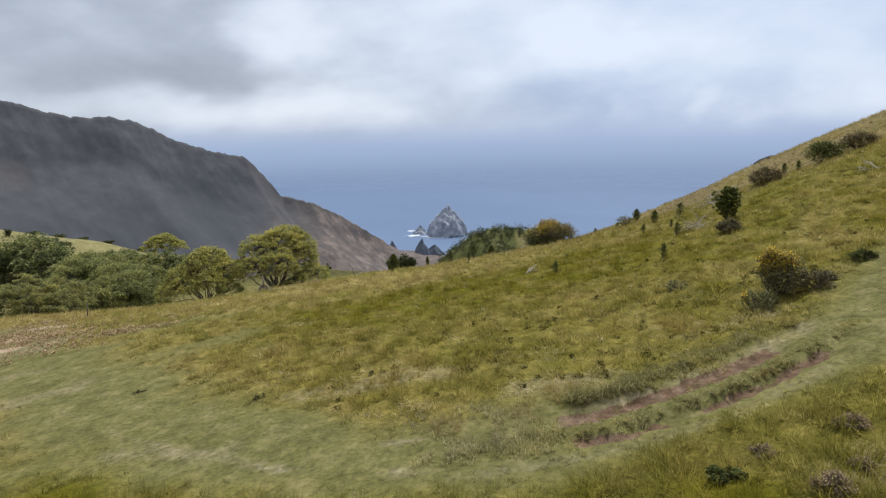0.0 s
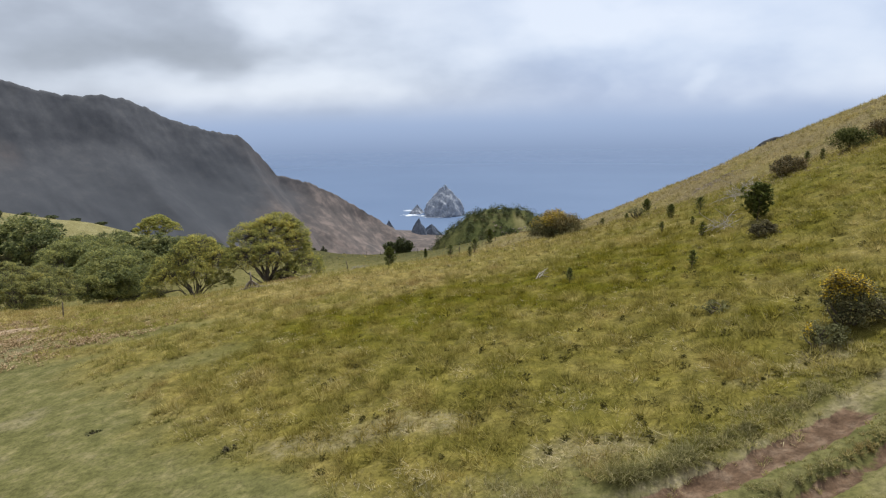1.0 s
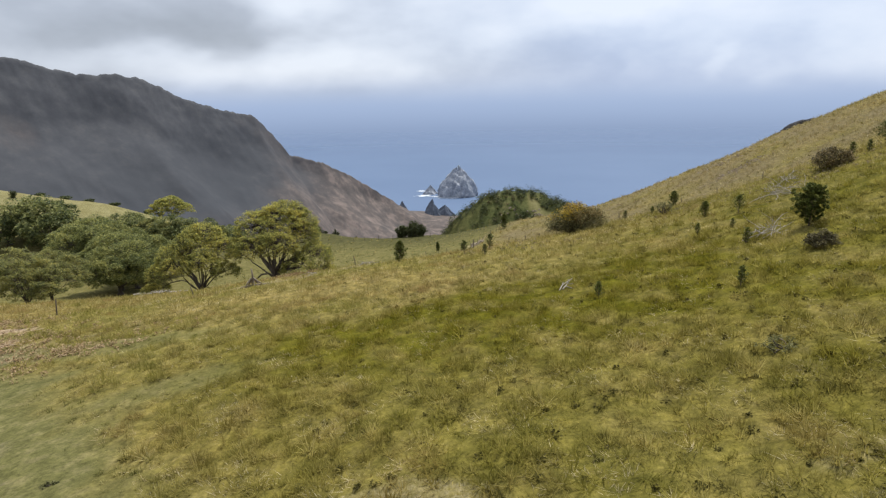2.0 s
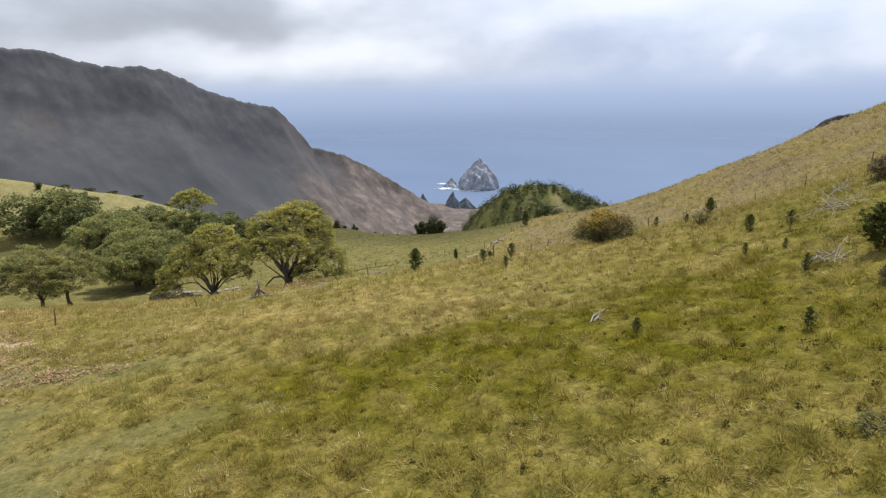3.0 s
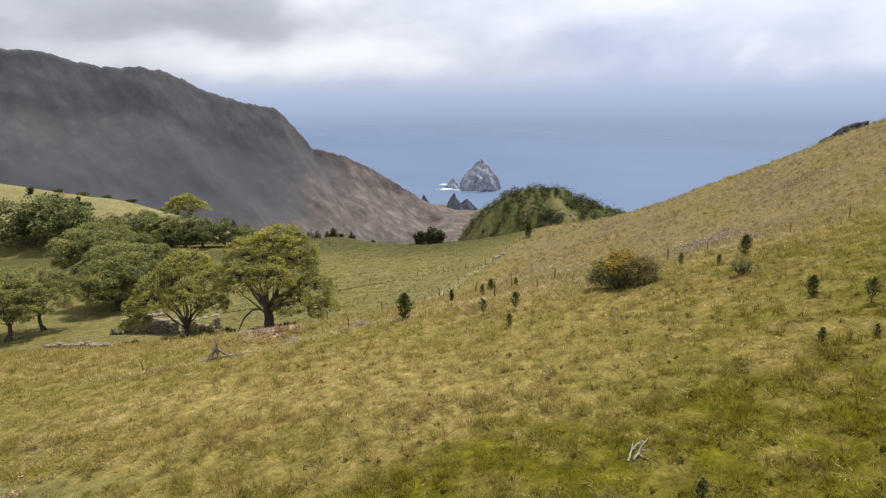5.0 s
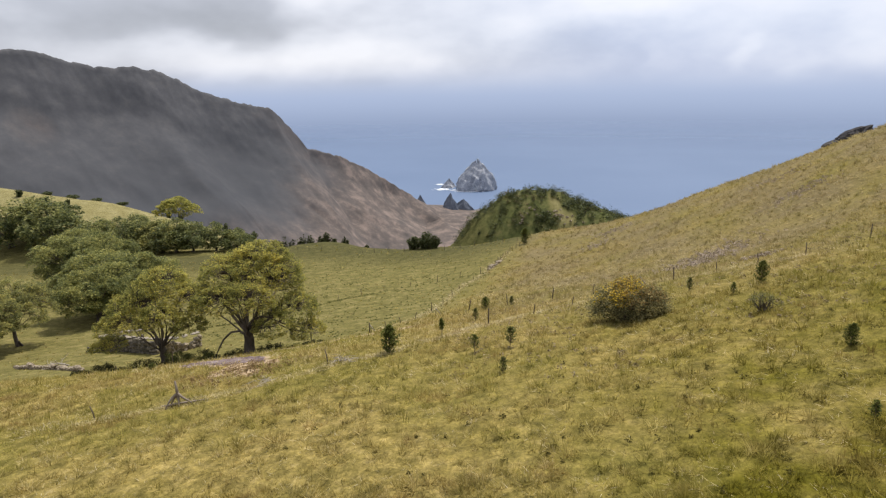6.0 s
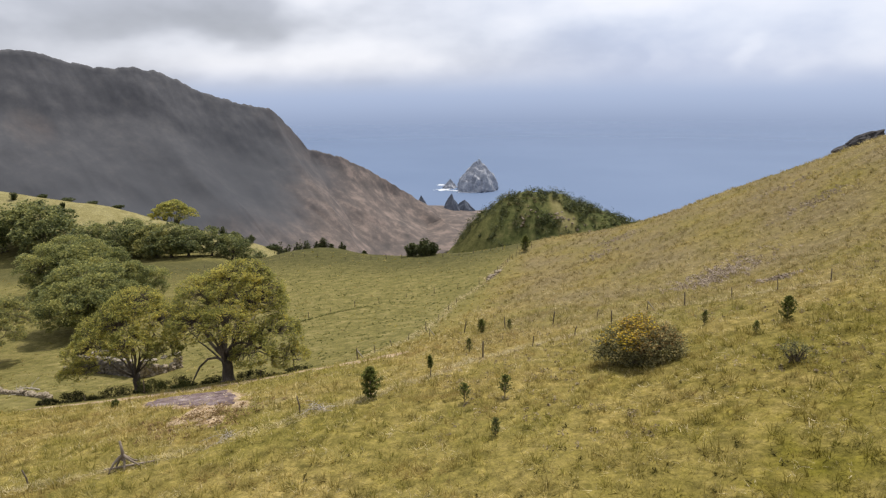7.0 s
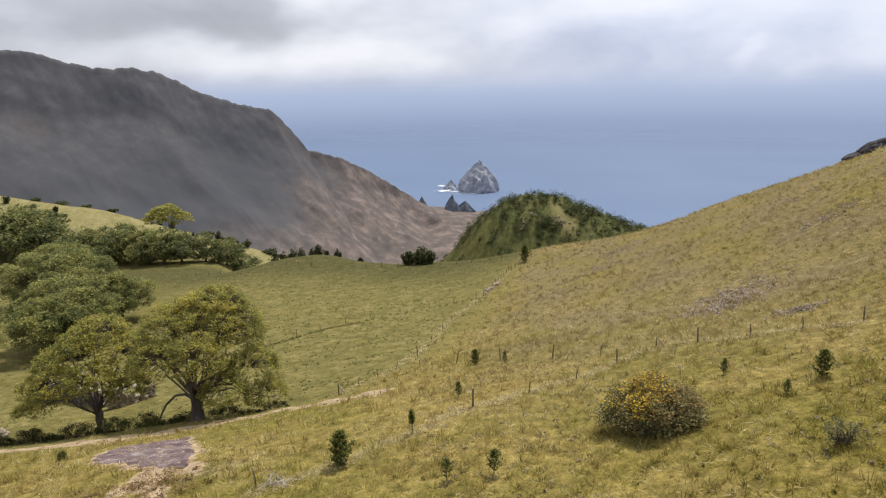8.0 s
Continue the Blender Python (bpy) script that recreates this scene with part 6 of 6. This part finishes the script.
def lane_tussocks():
    """Long pale-green tussocks hanging over the edges of the ruts."""
    rng = np.random.default_rng(78)
    mat = turf_material("tussock_blades", [(0.26, 0.24, 0.10), (0.35, 0.315, 0.15), (0.45, 0.39, 0.21), (0.58, 0.51, 0.32)], [(0.225, 0.215, 0.065), (0.315, 0.285, 0.095), (0.42, 0.36, 0.145), (0.54, 0.46, 0.24)], None, 0.5)
    pile = Pile()
    side = np.stack([-LANE_WAY[:, 1], LANE_WAY[:, 0]], 1)
    for off, jit, n, h, c, lo, hi in ((-1.95, 0.2, 90, 0.20, 18, 2.6, 9.8), (-2.0, 0.4, 380, 0.18, 16, -3, 12), (0.06, 0.09, 260, 0.10, 22, 2.2, 11), (-0.16, 0.12, 380, 0.07, 16, 0.5, 12), (0.0, 0.45, 170, 0.24, 20, -1.2, 2.4), (1.25, 0.12, 120, 0.12, 14, 0, 11), (-1.3, 0.5, 90, 0.22, 18, -1.5, 1.8)):
        ok = np.where((LANE_LINE[:, 0] > lo) & (LANE_LINE[:, 0] < hi))[0]
        i = rng.choice(ok, n)
        p = LANE_LINE[i] + side[i] * (off + rng.normal(0, jit, n))[:, None] + rng.normal(0, 0.1, (n, 2))
        gate = fbm(p[:, 0], p[:, 1], 1.1, 60, 2) > -0.35
        p = p[gate]
        pile.add(*blades(rng, p[:, 0], p[:, 1], h * rng.uniform(0.6, 1.25, len(p)), np.full(len(p), 0.013), c, 1.0, 0.35))
    sedge = Pile()
    mat_dark = turf_material("sedge_blades", [(0.13, 0.128, 0.052), (0.22, 0.212, 0.088), (0.34, 0.315, 0.15), (0.52, 0.47, 0.28)], [(0.12, 0.114, 0.036), (0.21, 0.192, 0.062), (0.32, 0.285, 0.115), (0.50, 0.43, 0.22)], None, 0.5)
    for off, jit, n, h, c, lo, hi in ((-1.78, 0.10, 62, 0.34, 36, 2.9, 5.4), (-1.80, 0.09, 60, 0.22, 28, 5.6, 9.3), (-2.3, 0.16, 30, 0.24, 24, 4.0, 10.4), (0.20, 0.05, 150, 0.10, 18, 2.6, 10.2)):
        ok = np.where((LANE_LINE[:, 0] > lo) & (LANE_LINE[:, 0] < hi))[0]
        i = rng.choice(ok, n)
        p = LANE_LINE[i] + side[i] * (off + rng.normal(0, jit, n))[:, None]
        p = p[fbm(p[:, 0], p[:, 1], 0.8, 62, 2) > -0.5]
        sedge.add(*blades(rng, p[:, 0], p[:, 1], h * rng.uniform(0.6, 1.2, len(p)), np.full(len(p), 0.012), c, 1.5, 0.35))
    tagged(new("sedge", sedge.mesh("sedge", mat_dark)), "dark sedge hanging over the edge of the ruts", "grass", kind="stuff")
    tagged(new("track_tussocks", pile.mesh("track_tussocks", mat)), "pale green tussocks along the ruts of the track", "grass", kind="stuff")


lane_tussocks()


def straw_litter():
    """Pale flattened stalks lying over the turf, thickest along the old fence."""
    rng = np.random.default_rng(83)
    mat = turf_material("straw_stalks", [(0.34, 0.28, 0.14), (0.48, 0.40, 0.22), (0.68, 0.59, 0.38)], [(0.30, 0.25, 0.11), (0.42, 0.35, 0.17), (0.60, 0.51, 0.30)], None, 0.35)
    n = 34000
    y = 16 + 110 * rng.random(n) ** 1.25
    x = rng.uniform(-0.55, 0.68, n) * y
    keep = (fbm(x, y, 2.0, 61, 3) > 0.12) & (pasture_share(x, y) < 0.4)
    x, y = x[keep], y[keep]
    line = np.array(stations([(-26, 51.3), (-20.2, 52.3), (-15.2, 54.8), (-10.6, 58.3), (-7.9, 61.7), (-4.2, 65.8), (-0.9, 70.3), (6.4, 74.4), (13.5, 80.5), (19.8, 78.3), (25.8, 75.2)], 0.022, 17))
    line = line + rng.normal(0, 0.30, line.shape)
    edge = np.array(stations([(-13.8, 83.5), (-10.6, 94), (-8.4, 112), (-6.9, 128.6), (-2.2, 147), (3.2, 171)], 0.12, 18))
    edge = edge + rng.normal(0, 0.5, edge.shape)
    x, y = np.concatenate([x, line[:, 0], edge[:, 0]]), np.concatenate([y, line[:, 1], edge[:, 1]])
    lane, rut, _ = zones(x, y)
    x, y = x[lane < 0.5], y[lane < 0.5]
    far = np.maximum(1.0, np.hypot(x, y) / 34)
    v, f = blades(rng, x, y, 0.16 * far ** 0.6 * rng.uniform(0.7, 1.3, len(x)), 0.020 * far, 5, 2.2, 1.3, True)
    tagged(new("straw_litter", mesh_from("straw_litter", v, f, mat)), "pale flattened straw lying over the turf", "grass", kind="stuff")


straw_litter()


def scatter(name, mat, places, sizes, count, leaf, label, category, seed, flat=0.7):
    rng = np.random.default_rng(seed)
    x, y = places[:, 0], places[:, 1]
    c = np.stack([x, y, relief(x, y) + sizes * 0.35], 1)
    tagged(new(name, leaf_mesh(name, leaves(rng, c, sizes, count, leaf, flat), mat)), label, category, kind="stuff")


def far_scrub():
    KNOLL_PINE = material("knoll_pine", [(0.024, 0.034, 0.014), (0.048, 0.062, 0.022), (0.095, 0.105, 0.036)], scale=0.25, fine=5, island=0.3, rough=0.7, bump_=0, translucent=0.2)
    rng = np.random.default_rng(79)
    n = 3000
    p = np.stack([rng.uniform(-75, 170, n), rng.uniform(385, 515, n)], 1)
    dense = fbm(p[:, 0], p[:, 1], 22, 15, 3)
    p = p[(clearing(p[:, 0], p[:, 1]) < 0.3) & (dense > np.interp(p[:, 0], [-25, 15, 70], [0.05, -0.35, -0.7]) + 0.3 * rng.random(n))]
    kinds = np.clip(rng.random(len(p)) - 0.35 * fbm(p[:, 0], p[:, 1], 14, 16, 3) - 0.15 * smooth(20, 90, p[:, 0]), 0, 0.999)
    big = 1.1 + 3.0 * rng.random(len(p)) ** 2.0
    for name, mat, lo, hi in (("knoll_scrub", LEAF_PINE, 0, 0.50), ("knoll_bushes", SHRUB_GREEN, 0.50, 0.88), ("knoll_heath", SHRUB_GREY, 0.88, 1)):
        k = (kinds >= lo) & (kinds < hi)
        scatter(name, mat, p[k], big[k], 24, 0.75, "dense dark green scrub covering the seaward knoll", "scrub", 80 + int(lo * 10))
    # patches of purple-grey heather on the hillside
    heather = material("heather", [(0.225, 0.145, 0.065), (0.33, 0.228, 0.115), (0.44, 0.325, 0.19)], scale=0.8, fine=4, island=0.4, bump_=0)
    p = []
    for cx, cy, a, b, turn, n in ((27.5, 102, 10, 4.2, 48, 330), (23.6, 97.5, 3.4, 2.0, 30, 70), (26.4, 85.4, 2.6, 1.6, 20, 60), (49.6, 125.6, 6, 3.0, 30, 100), (56, 150, 8, 4, 40, 100), (27, 166, 9, 4, 58, 110), (22, 152, 8, 3, 60, 60), (-29.5, 38.6, 6.5, 3.6, 12, 330), (-34, 42.5, 5, 3, 0, 150), (-22, 36.3, 3, 1, 10, 60), (-24, 34.0, 7, 3.0, 38, 130), (-35, 47, 6, 2.5, 10, 120)):
        u = rng.normal(0, 0.5, (n, 2)) * [a, b]
        c, s = math.cos(radians(turn)), math.sin(radians(turn))
        p.append(np.stack([cx + u[:, 0] * c - u[:, 1] * s, cy + u[:, 0] * s + u[:, 1] * c], 1))
    p = np.concatenate(p)
    far = np.hypot(p[:, 0], p[:, 1]) / 100
    grey = material("grey_heath", [(0.19, 0.145, 0.105), (0.31, 0.245, 0.185), (0.46, 0.39, 0.32)], scale=0.8, fine=4, island=0.5, bump_=0)
    k = p[:, 1] > 60
    scatter("grey_heath", grey, p[k], rng.uniform(0.24, 0.46, k.sum()), 20, 0.13, "low pinkish-grey heath in patches on the slope", "heather", 97, 0.55)
    p, far = p[~k], far[~k]
    scatter("heather_patches", heather, p, rng.uniform(0.16, 0.34, len(p)) * (0.6 + 0.7 * far), 22, 0.075, "low purple-grey heather in patches on the slope", "heather", 90)
    # low windswept conifers over the knoll, thickest on its shoulder and skyline
    k = 620
    p = np.stack([rng.uniform(-35, 140, k), rng.uniform(420, 503, k)], 1)
    p = p[(fbm(p[:, 0], p[:, 1], 11, 21, 3) > np.interp(p[:, 0], [-35, 10, 50, 90], [0.45, 0.1, -0.1, -0.5])) | (p[:, 1] > 488)]
    p = p[clearing(p[:, 0], p[:, 1]) < 0.3]
    scatter("knoll_conifers", KNOLL_PINE, p, 1.5 + 2.1 * rng.random(len(p)) ** 1.5 + 0.6 * (p[:, 1] > 486), 84, 0.62, "low dark conifers along the knoll's skyline", "scrub", 94, 1.3)
    # pale rocks in the glade
    PALE_ROCK = material("pale_rock", [(0.26, 0.20, 0.15), (0.38, 0.31, 0.24), (0.52, 0.45, 0.37)], scale=0.3, fine=5, island=0.4, bump_=0.3)
    k = 26
    p = np.concatenate([np.stack([48 + rng.normal(0, 7, k), 470 + rng.normal(0, 4, k)], 1), np.stack([20 + rng.normal(0, 3, 9), 470 + rng.normal(0, 3, 9)], 1)])
    scatter("glade_rocks", PALE_ROCK, p, rng.uniform(0.6, 1.3, len(p)), 50, 0.55, "pale rocks in the glade of the knoll", "rock", 92)
    # dark growth along the pasture's ditch, pale litter along the upper fence
    line = np.array(stations([(-48, 112), (-37.8, 118.6), (-30.4, 129.4), (-24, 134.5)], 0.35, 15) + stations([(-24, 134.5), (-18.4, 139.5), (-9.1, 142.8), (-3, 145.5)], 1.6, 16))
    scatter("ditch_growth", SHRUB_GREEN, line + rng.normal(0, 0.12, line.shape) + [0, -0.4], rng.uniform(0.2, 0.42, len(line)), 26, 0.12, "dark green growth along the pasture's ditch", "grass", 93)
    # low tussocks over the grazed meadow
    n = 2600
    y = 86 + 115 * rng.random(n)
    x = rng.uniform(-0.42, 0.02, n) * y
    p = np.stack([x, y], 1)
    p = p[(pasture_share(x, y) > 0.6) & (fbm(x, y, 7.0, 33, 3) > -0.25)]
    scatter("meadow_tussocks", SHRUB_GREEN, p, rng.uniform(0.10, 0.24, len(p)), 14, 0.10, "low green tussocks over the grazed meadow", "grass", 95, 0.5)
    # rusty tufts breaking up the sand below the slab
    p = np.stack([rng.normal(-18.0, 1.9, 110), rng.normal(60.7, 1.9, 110)], 1)
    p = p[slab_share(p[:, 0], p[:, 1]) < 0.1]
    rusty = material("rusty_grass", [(0.13, 0.082, 0.034), (0.22, 0.145, 0.062), (0.34, 0.24, 0.115)], scale=1.0, fine=4, island=0.5, bump_=0, translucent=0.25)
    scatter("rusty_tufts", rusty, p, rng.uniform(0.16, 0.42, len(p)), 26, 0.09, "rust-brown tufts of grass on the sand", "grass", 98, 0.6)
    # brown clumps on the upper slope
    n = 3600
    y = 50 + 130 * rng.random(n) ** 1.0
    x = rng.uniform(-0.05, 0.66, n) * y
    p = np.stack([x, y], 1)
    p = p[(pasture_share(x, y) < 0.3) & (fbm(x, y, 9.0, 35, 3) > -0.1)]
    scatter("brown_clumps", CLUMP, p, rng.uniform(0.10, 0.30, len(p)) * (0.6 + np.hypot(p[:, 0], p[:, 1]) / 110), 12, 0.10, "small brown clumps over the upper slope", "grass", 96, 0.55)
    # dark tufts among the dry grass
    n = 1000
    y = 15 + 190 * rng.random(n) ** 1.4
    x = rng.uniform(-0.25, 0.7, n) * y
    p = np.stack([x, y], 1)
    lane, _, _ = zones(x, y)
    p = p[(lane < 0.1) & (pasture_share(x, y) < 0.3)]
    scatter("dark_tufts", DARK_TUFT, p, rng.uniform(0.08, 0.17, len(p)) * (0.8 + np.hypot(p[:, 0], p[:, 1]) / 90), 18, 0.07, "small dark tufts among the dry grass", "grass", 91)


far_scrub()
